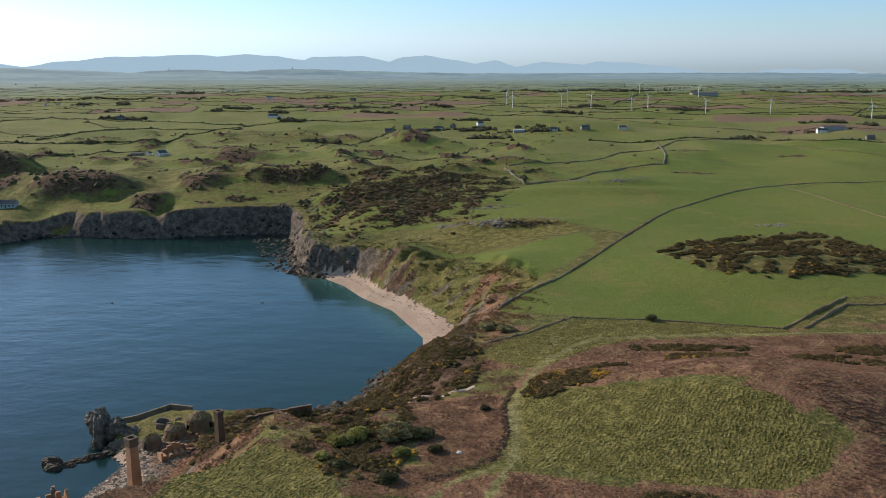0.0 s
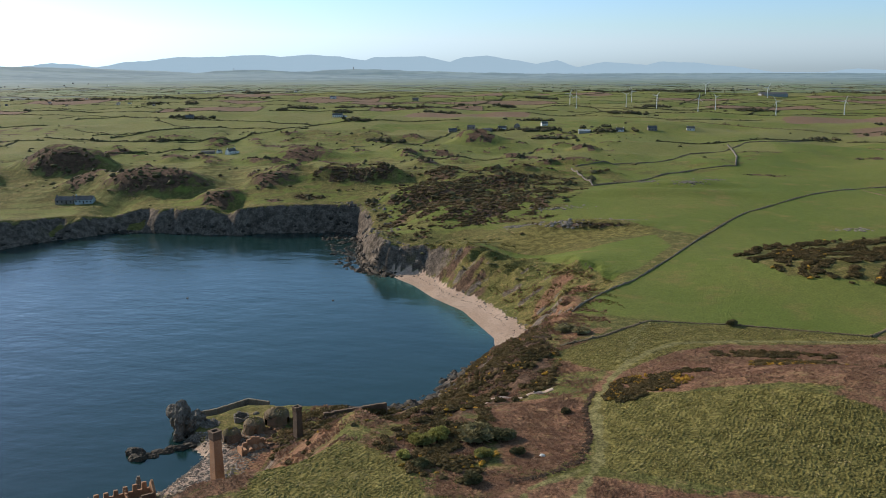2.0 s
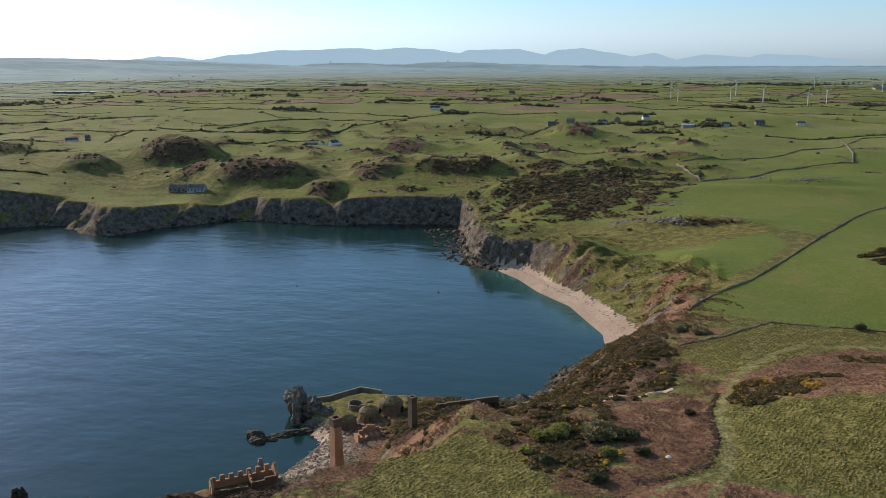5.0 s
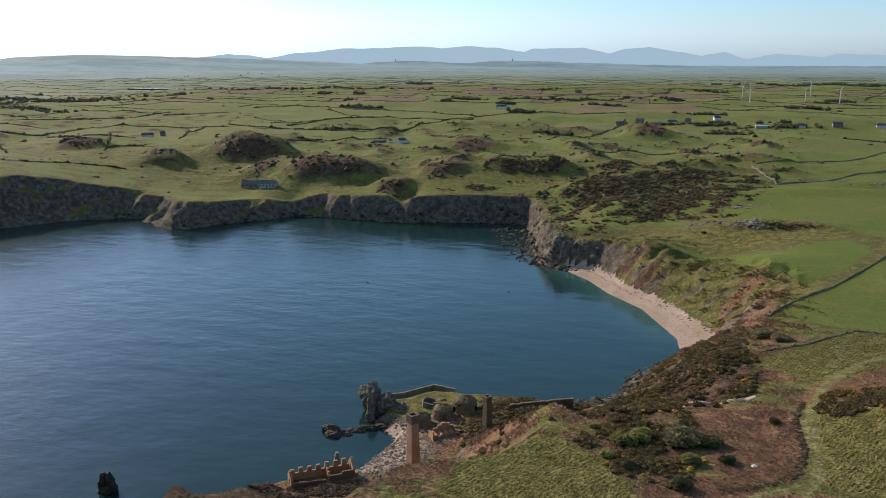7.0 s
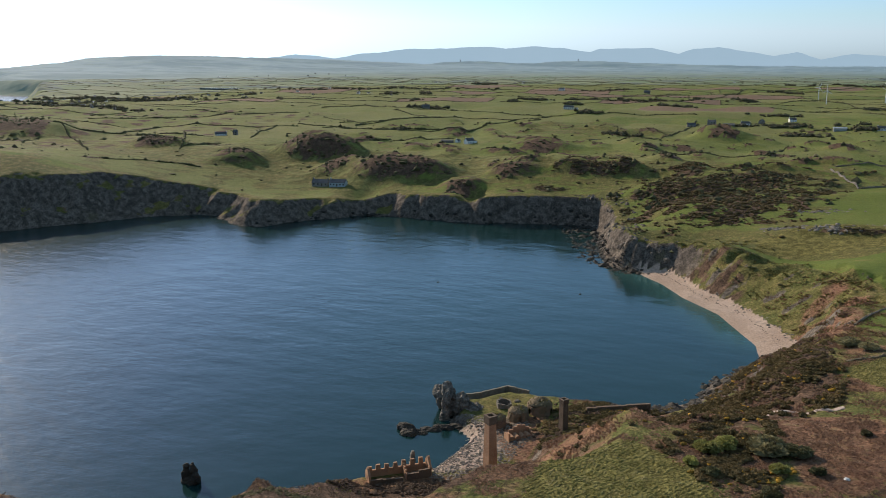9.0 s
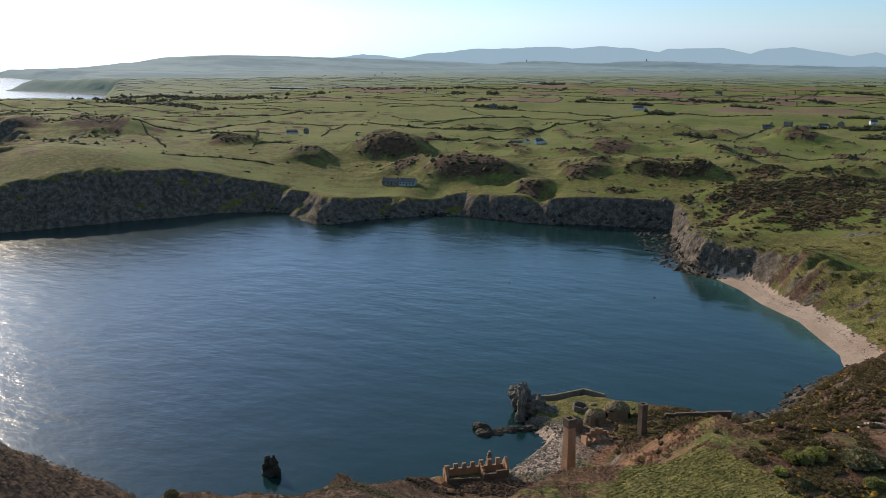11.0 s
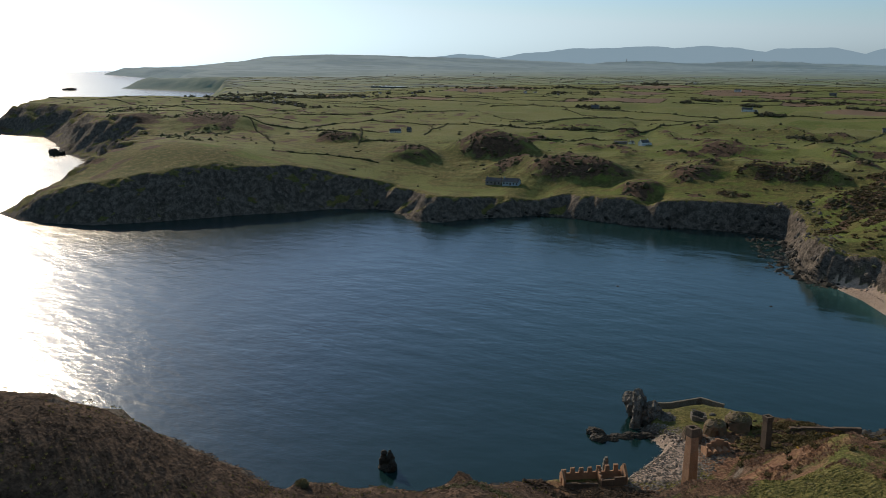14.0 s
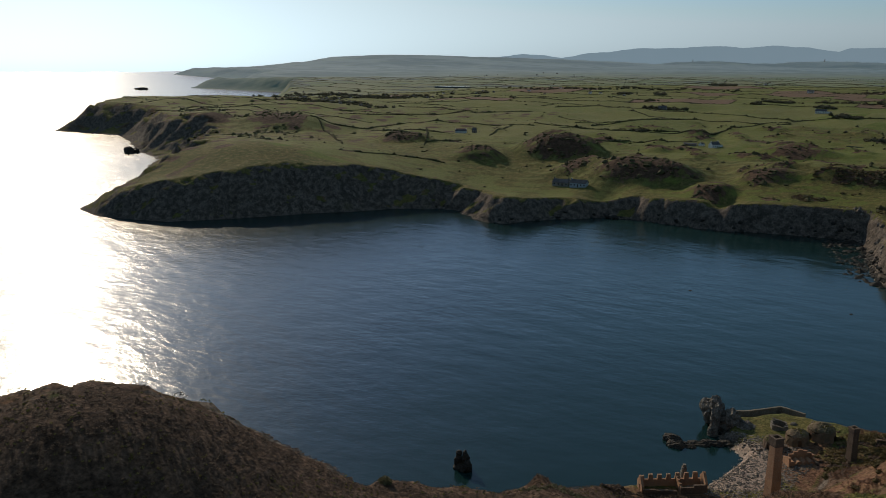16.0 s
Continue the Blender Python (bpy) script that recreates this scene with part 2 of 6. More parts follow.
def line_distance(x, y, line):
    """Distance to an open line of corners, with how far along its corners the nearest place is."""
    best, along = np.full(x.shape, 1e9), np.zeros(x.shape)
    for i in range(len(line) - 1):
        (x0, y0), (x1, y1) = line[i][:2], line[i + 1][:2]
        ex, ey = x1 - x0, y1 - y0
        u = np.clip(((x - x0) * ex + (y - y0) * ey) / (ex * ex + ey * ey), 0, 1)
        d = np.hypot(x - x0 - u * ex, y - y0 - u * ey)
        near = d < best
        best, along = np.where(near, d, best), np.where(near, i + u, along)
    return best, along


def area(x, y, corners, soft=2.0):
    """1 inside a closed outline, 0 outside, with a soft edge."""
    d, _ = line_distance(x, y, corners + corners[:1])
    return ease(0.5 + np.where(inside(x, y, corners), d, -d) / (2 * soft))


def knolls(x, y):
    """Small rocky knolls of the grazing land behind the cliffs."""
    k = np.maximum(0, ripple(x + 0.2 * y, 0.75 * y, 52, 301) + 0.45 * ripple(x, y, 22, 302) - 0.1)
    return k * ease((y - 480) / 60) * ease((1000 - y) / 250) * ease((70 - x + 0.1 * (y - 500)) / 50) * (1 - 0.7 * ease((-330 - x) / 80)) * ease((np.hypot(x + 288, y - 496) - 16) / 8)


def sharp(along, across, size, seed):
    """Sharp-edged ribs between -1 and 1."""
    return 1 - 2 * np.abs(ripple(along, across, size, seed))


def upland(x, y):
    """The land's own level, as if there were no sea."""
    z = 17 + 0.0185 * (np.clip(y, 60, 1700) - 150) + 0.005 * np.clip(y - 1700, 0, 3200) + 0.006 * np.clip(x - 150, 0, 1500) * ease((600 - y) / 400)
    for hx, hy, rx, ry, dz in NEAR_HILLS + FAR_HILLS:
        z = z + dz * np.exp(-((x - hx) / rx) ** 2 - ((y - hy) / ry) ** 2)
    wob = 1 + 0.16 * ripple(x, y, 31, 303)
    for hx, hy, rx, ry, dz in HILLOCKS:
        z = z + dz * np.exp(-((((x - hx) / rx) ** 2 + ((y - hy) / ry) ** 2) * wob) ** 1.7)
    far = ease((y - 395) / 220)
    return z + ripple(x, y, 70, 3) * 0.5 * (1 + far) + ripple(x, y, 170, 4) * 2.2 * far + 3.4 * knolls(x, y)


def coast_distance(x, y):
    """Metres inland from the water's edge (below 0: out to sea), and the width of the slope there."""
    ragged = 0.6 * ease((y - 375) / 20) * ease((-150 - x) / 20)
    x, y = x + ragged * (4.0 * ripple(x, y, 24, 51) + 4.5 * ripple(x, y, 75, 52)), y + ragged * (4.0 * ripple(x, y, 24, 53) + 4.5 * ripple(x, y, 75, 54))
    d, along = line_distance(x, y, COAST)
    width = np.interp(along, np.arange(len(COAST)), [c[2] for c in COAST])
    return np.where(inside(x, y, LAND), d, -d), width, along


BEACH = (22.0, 28.3)          # stretch of the coast, in corners, where the shingle lies


def strand_width(along):
    """How wide the shingle lies, along the coast's corners."""
    return np.interp(along, (22.2, 22.6, 23, 24, 25, 26, 26.6, 27.5, 28, 28.4), (7, 9.5, 11, 10.5, 9.0, 8.0, 8.5, 8.5, 5.0, 1.5))


TERRACE = [(-100, 186), (-101, 203), (-88, 214), (-70, 211), (-50, 209), (-54, 200), (-63, 188), (-72, 180), (-71, 160), (-84, 152.5), (-98, 144), (-106, 152), (-92, 164), (-90, 176)]


def land_height(x, y):
    x, y = np.asarray(x, float), np.asarray(y, float)
    d, width, along = coast_distance(x, y)
    rough = ripple(x, y, 17, 5) * 0.35 + ripple(x, y, 7, 6) * 0.25 + ripple(x, y, 31, 8) * 0.45
    beach = ease((along - BEACH[0]) / 0.8) * ease((BEACH[1] - along) / 0.8) * (np.abs(d) < 60)
    strand = strand_width(along) * beach
    w = width * (1 + 0.35 * rough)
    run = np.interp(along, np.arange(len(COAST)), COAST_RUN)
    bold = ease((along - 27.8) / 0.8) * ease((62 - along) / 1.0) * (np.abs(d) < 120)
    push = bold * ease(d / 3) * np.clip(width / 9, 0.6, 1.7) * (1.7 * sharp(run, d * 0.6, 27, 71) + 0.8 * sharp(run, d * 0.4, 10, 72))
    rise = ease((d - strand + push) / w) * 0.55 + 0.45 * np.clip((d - strand + push) / w, 0, 1)
    face = rise * (1 - rise) * 4 * np.clip(width / 12, 0.4, 2.2)
    crags = 1.6 + 1.5 * ease((y - 285) / 30) * ease((470 - y) / 10) * ease((x + 140) / 20)
    spur = ease((along - 22.3) / 0.7) * ease((28.6 - along) / 0.8) * (np.abs(d) < 70)
    z = upland(x, y) * rise + rough * face * crags * (1 - 0.5 * spur) + spur * face * (0.35 + 0.65 * ease((along - 24.6) / 1.2)) * (2.1 * sharp(run + 0.55 * d, 0.3 * d, 17, 57) + 0.8 * sharp(run + 0.3 * d, 0.2 * d, 6.5, 58))
    z = z + beach * np.clip(d / 11, 0, 1) * 1.9 * ease((48 - d) / 28)
    # the works' terrace, a shelf just above the sea
    terrace = area(x, y, TERRACE, 2.5)
    shelf = 2.3 + 1.8 * ease((x + 90) / 25) * ease((y - 175) / 15) + ripple(x, y, 12, 9) * 0.25
    away = line_distance(x, y, TERRACE + TERRACE[:1])[0]
    bank = ease((x + 122) / 10) * ease((-22 - x) / 20) * ease((y - 96) / 14)
    z = np.where(bank > 0, z * (1 - bank) + np.minimum(z, shelf + (0.5 + 0.26 * ease((x + 80) / 10)) * away + 0.4 * rough * ease(away / 6)) * bank, z)
    z = z * (1 - terrace) + shelf * terrace * ease(d / 3)
    return np.where(d > 0, z + 0.15 * ease(d / 2), np.maximum(-14, d * 0.16))

# ---- ground: one sheet out to the horizon ----
def lines(*marks):
    """Grid lines through (place, spacing) marks, the spacing gliding between them."""
    out = [marks[0][0]]
    for (p0, s0), (p1, s1) in zip(marks, marks[1:]):
        p = out[-1]
        while p < p1:
            p += s0 + (s1 - s0) * min(1, max(0, (p - p0) / (p1 - p0)))
            out.append(min(p, p1))
    return np.unique(np.array(out))


def mesh_from(name, verts, faces, mat=None, smooth=False):
    """A mesh from arrays of places and of triangles or quads."""
    me = bpy.data.meshes.new(name)
    verts, faces = np.asarray(verts, np.float32), np.asarray(faces, np.int32)
    k = faces.shape[1]
    me.vertices.add(len(verts))
    me.vertices.foreach_set("co", verts.ravel())
    me.loops.add(faces.size)
    me.loops.foreach_set("vertex_index", faces.ravel())
    me.polygons.add(len(faces))
    me.polygons.foreach_set("loop_start", np.arange(0, faces.size, k, dtype=np.int32))
    me.polygons.foreach_set("use_smooth", np.full(len(faces), smooth))
    me.update(calc_edges=True)
    me.validate()
    if mat:
        me.materials.append(mat)
    return me


def sheet(xs, ys):
    gx, gy = np.meshgrid(xs, ys)
    i = np.arange(gx.size).reshape(gx.shape)
    quads = np.stack([i[:-1, :-1], i[:-1, 1:], i[1:, 1:], i[1:, :-1]], -1).reshape(-1, 4)
    return gx, gy, quads


def paint(me, name, channels):
    attr = me.attributes.new(name, "FLOAT_COLOR", "POINT")
    n = len(me.vertices)
    data = np.ones((n, 4), np.float32)
    for k, c in enumerate(channels):
        data[:, k] = c.ravel()
    attr.data.foreach_set("color", data.ravel())


# outlines of the land cover near the bay
TUSSOCK_EAST = [(5, 182), (21, 176), (40, 170), (55, 161), (60, 147), (57, 141), (47, 135), (29, 136), (2, 144), (2, 160)]
TUSSOCK_WEST = [(-62, 126), (-62, 140), (-60, 149), (-54, 155), (-47, 154), (-42, 151), (-34, 142), (-31, 136), (-29, 126), (-30, 110), (-60, 108)]
TUSSOCK_STRIP = [(-3, 212), (-1, 219), (10, 228), (22, 241), (46, 241), (84, 235), (82, 229), (42, 224), (26, 215), (11, 198), (1, 206)]
PASTURE_WALLED = [(2, 251), (11, 269), (28, 299), (44, 326), (98, 429), (144, 480), (206, 517), (300, 525), (420, 420), (330, 300), (150, 270), (114, 264), (85, 237), (47, 244), (23, 244)]
PASTURE_CLIFF = [(-42, 375), (-7, 341), (6, 318), (17, 294), (29, 308), (47, 346), (44, 371), (12, 352)]
PASTURE_UPPER = [(5, 432), (28, 505), (55, 520), (82, 563), (130, 590), (240, 800), (420, 800), (420, 530), (208, 522), (144, 481), (98, 430), (62, 370), (44, 385)]
GORSE_KNOLL = [(67, 321), (79, 342), (107, 360), (140, 372), (155, 335), (160, 300), (121, 282), (102, 281), (76, 290)]
BRACKEN_GROUND = [(6, 190), (14, 205), (28, 218), (60, 226), (90, 230), (230, 230), (230, 60), (-10, 60), (-14, 118), (-4, 132), (-2, 142), (24, 133), (47, 131), (62, 140), (66, 150), (58, 165), (42, 173), (20, 178)]
BRACKEN_WEST = [(-20, 176), (0, 182), (1, 156), (-8, 143), (-17, 146)]
TRACK = [(-8, 118), (-4, 133), (0, 144), (2, 154), (2, 171), (7, 191), (12, 203), (20, 215), (28, 223), (48, 227), (82, 231), (130, 232)]
TRACK_UP = [(12, 202), (17, 226), (23, 241)]
TRACK_LOW = [(-30, 122), (-13, 132), (-12, 136), (-2, 144)]


def field_warp(u, v):
    return 30 * np.sin(v * 0.45 + 1.3) + 18 * np.sin(u * 0.7 + v * 0.4), 26 * np.sin(u * 0.5 + 0.4) + 9 * np.sin(u * 1.3 + v)


FIELD_W, FIELD_D = 150.0, 74.0


def row_shift(row):
    return np.abs(np.sin(row * 12.9898) * 437.58) % 1.0


def field_cell(x, y):
    u, v = x / FIELD_W, y / FIELD_D
    for _ in range(8):
        a, b = field_warp(u, v)
        u, v = (x - a) / FIELD_W, (y - b) / FIELD_D
    row = np.floor(v)
    col = np.floor(u + row_shift(row))
    return row, col, np.abs(np.sin(row * 78.233 + col * 37.719 + 4.1) * 4375.85) % 1.0


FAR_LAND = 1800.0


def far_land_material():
    """Land near the horizon, seen only as hazy distance: haze painted into colour and emission."""
    m, n, l, bsdf = material("far_land_painted_haze")
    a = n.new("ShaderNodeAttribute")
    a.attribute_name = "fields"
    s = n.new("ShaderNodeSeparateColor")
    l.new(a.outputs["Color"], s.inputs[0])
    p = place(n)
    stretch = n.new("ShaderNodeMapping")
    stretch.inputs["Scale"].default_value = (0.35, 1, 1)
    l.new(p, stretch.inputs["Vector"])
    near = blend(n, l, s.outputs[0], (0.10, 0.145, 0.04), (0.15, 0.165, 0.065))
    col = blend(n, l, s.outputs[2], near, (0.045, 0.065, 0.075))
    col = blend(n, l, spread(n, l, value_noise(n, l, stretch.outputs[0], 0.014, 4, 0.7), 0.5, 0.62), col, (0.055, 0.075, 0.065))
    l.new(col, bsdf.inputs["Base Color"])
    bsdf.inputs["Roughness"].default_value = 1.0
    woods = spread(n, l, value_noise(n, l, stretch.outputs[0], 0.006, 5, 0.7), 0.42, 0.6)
    # bluish emission stands in for haze, growing with the third channel
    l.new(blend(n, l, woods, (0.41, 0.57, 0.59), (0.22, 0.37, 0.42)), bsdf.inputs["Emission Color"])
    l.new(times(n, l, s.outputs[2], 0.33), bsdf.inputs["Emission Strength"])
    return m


# thickets on the knolls and in the gullies: x, y, reach along x, along y
THICKETS = [(-246, 517, 34, 15), (-330, 564, 25, 15), (-300, 530, 13, 13), (-277, 560, 12, 10), (-478, 570, 18, 13), (-383, 536, 14, 13), (-352, 572, 14, 7), (-447, 459, 7, 7), (-215, 705, 24, 10), (-178, 632, 19, 15)]
THICKETS += [(-134, 566, 14, 9), (-171, 522, 13, 12), (-194, 487, 11, 12), (-119, 527, 28, 10), (-160, 487, 5, 5), (-141, 494, 10, 6), (-68, 480, 20, 13), (-644, 589, 37, 24), (-714, 566, 20, 16), (-433, 590, 13, 8)]
THICKETS += [(-69, 462, 18, 16), (-40, 425, 12, 7), (17, 389, 20, 3), (-30, 455, 20, 10), (-51, 744, 17, 13), (142, 562, 18, 4), (247, 666, 14, 7), (169, 679, 30, 4), (-75, 656, 13, 6), (-9, 634, 12, 9), (46, 696, 18, 4), (-9, 525, 26, 14), (-279, 537, 12, 5)]


def scrub_cover(x, y):
    """Where thickets grow on the land behind the cliff, 0 to 1."""
    x, y = np.asarray(x, float), np.asarray(y, float)
    open_land = 1 - np.maximum.reduce([area(x, y, p, 3) for p in (PASTURE_CLIFF, PASTURE_UPPER, PASTURE_WALLED)])
    wild = 0.8 * knolls(x, y) + 0.25 * ripple(x, 1.6 * y, 44, 97) + 0.85 * np.exp(-((x + 40) / 55) ** 2 - ((y - 470) / 60) ** 2) - 0.33
    spots = np.full(x.shape, -1.0)
    for cx, cy, rx, ry in THICKETS:
        spots = np.maximum(spots, 1.0 - 1.05 * np.hypot((x - cx) / rx, (y - cy) / ry))
    where = np.maximum(wild * open_land + 0.7 * (open_land - 1), spots) + 0.3 * ripple(x, y, 15, 98) + 0.22 * ripple(x, y, 6, 99)
    return ease(where * 3.2) * ease((coast_distance(x, y)[0] - 5) / 8) * ease((y - 375) / 20) * ease((900 - y) / 80)


def build_ground():
    xs = lines((-4950, 90), (-1700, 30), (-1000, 10), (-560, 4), (-470, 1.9), (-240, 1.7), (-110, 1.35), (80, 1.5), (170, 2.5), (300, 6), (800, 12), (1700, 25), (4950, 120))
    ys = lines((-4950, 250), (-300, 40), (20, 5), (110, 1.4), (240, 1.35), (400, 1.8), (520, 2.2), (640, 5), (1300, 9), (2600, 20), (4950, 60))
    gx, gy, quads = sheet(xs, ys)
    z = land_height(gx, gy)
    d, width, along = coast_distance(gx, gy)
    sx, sy = np.gradient(z, ys, xs)[::-1]
    steep = np.hypot(sx, sy)
    mottle, fine = ripple(gx, gy, 26, 21), ripple(gx, gy, 9, 22)
    # pastures
    pasture = np.maximum.reduce([area(gx, gy, p, 2.5) for p in (PASTURE_WALLED, PASTURE_CLIFF, PASTURE_UPPER)])
    row, col, tone = field_cell(gx, gy)
    tone = np.where(gy < 600 + 0.4 * gx, 0.12, tone)
    # western fields paler: yellower grass, plus sun glare put into the tone
    tone = np.where((gx < -230) & (gy > 420) & (gy < 1500), 0.45 + 0.5 * tone, tone)
    farmed = ease((gy - 560 - 60 * mottle) / 60) * ease((d - 25) / 40)
    pasture = np.maximum(pasture, farmed * ease((tone - 0.12) / 0.05) * (0.55 + 0.45 * tone))
    west_green = ease((d - width * 0.9) / 12) * ease((gy - 380) / 40) * (0.5 + 0.5 * ease(0.6 + mottle))
    rugged = ease((gy - 470) / 40) * ease((980 - gy) / 160) * ease((60 - gx) / 50)
    pasture = np.maximum(pasture, west_green * (0.8 - 0.55 * rugged * ease(0.5 + 0.9 * fine + 0.5 * mottle)))
    knoll = area(gx, gy, GORSE_KNOLL, 4)
    pasture = pasture * (1 - 0.9 * knoll)
    tussock = np.maximum.reduce([area(gx, gy, p, 1.5) for p in (TUSSOCK_EAST, TUSSOCK_WEST, TUSSOCK_STRIP)])
    bracken = np.maximum(area(gx, gy, BRACKEN_GROUND, 2.5), area(gx, gy, BRACKEN_WEST, 2.5)) * (1 - tussock)
    bracken = np.maximum(bracken, ease((250 - gy) / 20) * (1 - tussock) * ease(0.4 + mottle * 0.8))
    heath = ease((-86 - gx) / 14) * ease((150 - gy) / 10) * ease(1.05 + mottle * 0.6)
    shore_slope = ease((gy - 280) / 20) * ease((width * 1.05 - d) / 12) * ease((-335 - gx) / 20) * (d < 140)
    heath = np.maximum(heath, 0.55 * shore_slope * ease(0.6 + mottle * 0.6))
    heath = np.maximum(heath, ease((-440 - gx) / 60) * ease((gy - 300) / 20) * ease(0.2 + mottle * 0.9) * (gy < 900) * 0.8)
    bank_west = area(gx, gy, [(-125, 100), (-90, 118), (-74, 124), (-66, 132), (-66, 146), (-74, 158), (-86, 156), (-100, 146), (-118, 138)], 3)
    bank_east = area(gx, gy, [(-72, 126), (-62, 133), (-60, 148), (-54, 155), (-50, 165), (-62, 186), (-72, 180), (-72, 160), (-66, 146)], 2)
    heath = np.maximum(heath, bank_west * ease(0.9 + mottle * 0.5) * (1 - bank_east))
    heath = np.maximum(heath, bank_east * ease(0.35 + mottle))
    heath = np.maximum(heath, 0.8 * scrub_cover(gx, gy) * (gx > -800) * (gx < 280))
    brown = np.zeros_like(gx)
    for hx, hy, rx, ry, _dz in HILLOCKS[:8]:
        brown = np.maximum(brown, ease(2.1 - 1.5 * np.hypot((gx - hx) / rx, (gy - hy + 3) / ry)))
    heath = np.maximum(heath, 0.62 * brown * ease(0.7 + 0.6 * fine))
    works_slope = area(gx, gy, [(-60, 155), (-50, 155), (-40, 148), (-24, 138), (-20, 150), (-22, 178), (-8, 190), (-4, 214), (-14, 226), (-40, 214), (-54, 200), (-60, 184)], 4) * (1 - tussock)
    heath = np.maximum(heath, works_slope * ease(0.75 + mottle * 0.6) * (1 - 0.8 * ease((176 - gy) / 8) * ease((-36 - gx) / 6)))
    promontory = area(gx, gy, [(-40, 224), (-37, 244), (-26, 264), (-10, 260), (-5, 234), (-10, 210), (-24, 200)], 4)
    heath = np.maximum(heath, promontory * ease(0.7 + mottle * 0.6))
    beach_bank = area(gx, gy, [(-20, 262), (-10, 300), (2, 318), (12, 296), (4, 256), (-4, 236)], 5)
    bracken = np.maximum(bracken, beach_bank * ease(0.6 + mottle * 0.8))
    beach_slope = ease((along - 22.3) / 0.5) * ease((28.4 - along) / 0.8) * (d < 60) * ease((width * 0.95 + strand_width(along) - d) / 8) * ease((d - 4) / 4)
    heath = np.maximum(heath, 0.85 * beach_slope * ease(0.45 + fine * 0.7 + mottle * 0.5) * (0.25 + 0.75 * ease((along - 24.6) / 1.2)))
    dry = area(gx, gy, [(-24, 364), (10, 366), (44, 372), (46, 386), (20, 398), (-6, 396), (-26, 384)], 4)
    tussock, pasture = np.maximum(tussock, 0.75 * dry), pasture * (1 - 0.8 * dry)
    lawn = area(gx, gy, [(-99, 196), (-99, 204), (-88, 213), (-72, 211), (-66, 204), (-74, 196), (-84, 192)], 2)
    bracken = np.maximum(bracken, bank_east) * (1 - heath) * (1 - lawn)
    tussock = np.maximum(tussock, 0.3 * lawn)
    pasture = pasture * (1 - shore_slope)
    plough = farmed * (tone > 0.86) * ease((gy - 800) / 100)
    rock = ease((steep - 0.62 - 0.18 * fine) / 0.25) * ease((width * 1.5 + 6 - d) / 6) * (d < 90)
    rock = rock * (1 - 0.72 * ease((along - 22.4) / 0.5) * ease((27.4 - along) / 0.8) * (d < 90) * ease((fine + 0.9) / 0.6))
    rock = rock * (1 - ease((224 - gy) / 10) * ease((z - 3.2) / 1.5) * (gx > -130))
    rock = np.maximum(rock, ease((1.6 - z) / 0.8) * (d < 30))
    cove = area(gx, gy, [(-94, 160), (-96, 190), (-84, 190), (-78, 176), (-80, 166), (-88, 160)], 2)
    beach = ease((along - BEACH[0] - 0.15) / 0.3) * ease((BEACH[1] + 0.1 - along) / 0.4) * ease((strand_width(along) + 2.0 + 1.0 * fine - d) / 1.5) * (np.abs(d) < 40)
    shingle = np.maximum(beach * ease((3.4 - z) / 0.5), cove * 0.62 * ease((3.2 - z) / 0.4))
    rock = rock * (1 - shingle)
    track = np.zeros_like(gx)
    for line, half in ((TRACK, 0.85), (TRACK_UP, 0.75), (TRACK_LOW, 0.6)):
        dist, _ = line_distance(gx, gy, line)
        track = np.maximum(track, ease((half + 0.5 + 0.3 * fine - dist) / 0.9))
    scar = ease((3.0 - line_distance(gx, gy, [(-71, 136), (-70, 142), (-73, 150)])[0]) / 1.5)
    all_quads, reach = quads, np.hypot(gx, gy)
    quads = quads[((reach.ravel()[quads] < FAR_LAND).all(1)) | ((reach.ravel()[quads] < 4930).all(1) & (gy.ravel()[quads] <= 0).any(1))]
    used = np.unique(quads)
    remap = np.full(gx.size, -1)
    remap[used] = np.arange(len(used))
    verts = np.stack([gx.ravel(), gy.ravel(), z.ravel()], 1)[used]
    me = mesh_from("ground", verts, remap[quads], M_GROUND, True)
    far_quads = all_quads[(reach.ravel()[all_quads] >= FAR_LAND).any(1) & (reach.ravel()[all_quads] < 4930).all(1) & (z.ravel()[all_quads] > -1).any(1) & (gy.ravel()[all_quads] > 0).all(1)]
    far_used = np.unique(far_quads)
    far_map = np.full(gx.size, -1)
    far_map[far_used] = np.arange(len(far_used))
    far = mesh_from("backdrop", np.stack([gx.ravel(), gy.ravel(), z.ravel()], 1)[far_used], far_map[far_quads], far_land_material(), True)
    # third channel: strength of the painted haze, by distance
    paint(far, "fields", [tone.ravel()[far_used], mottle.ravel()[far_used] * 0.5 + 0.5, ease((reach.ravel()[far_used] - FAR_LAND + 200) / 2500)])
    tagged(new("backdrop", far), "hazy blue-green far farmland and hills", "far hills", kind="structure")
    pick = lambda a: a.ravel()[used]
    paint(me, "cover_a", [pick(pasture), pick(tussock), pick(bracken)])
    paint(me, "cover_b", [pick(heath), pick(rock), pick(shingle)])
    # western tone raised here too, for pasture colour and painted glare
    paint(me, "cover_c", [pick(track), pick(np.where((gx < -230) & (gy > 420), np.maximum(tone, 0.45 + 0.3 * mottle), tone)), pick(np.maximum(plough, scar))])
    return tagged(new("ground", me), "rolling green coastal farmland with bracken slopes and cliffs", "ground", kind="structure")


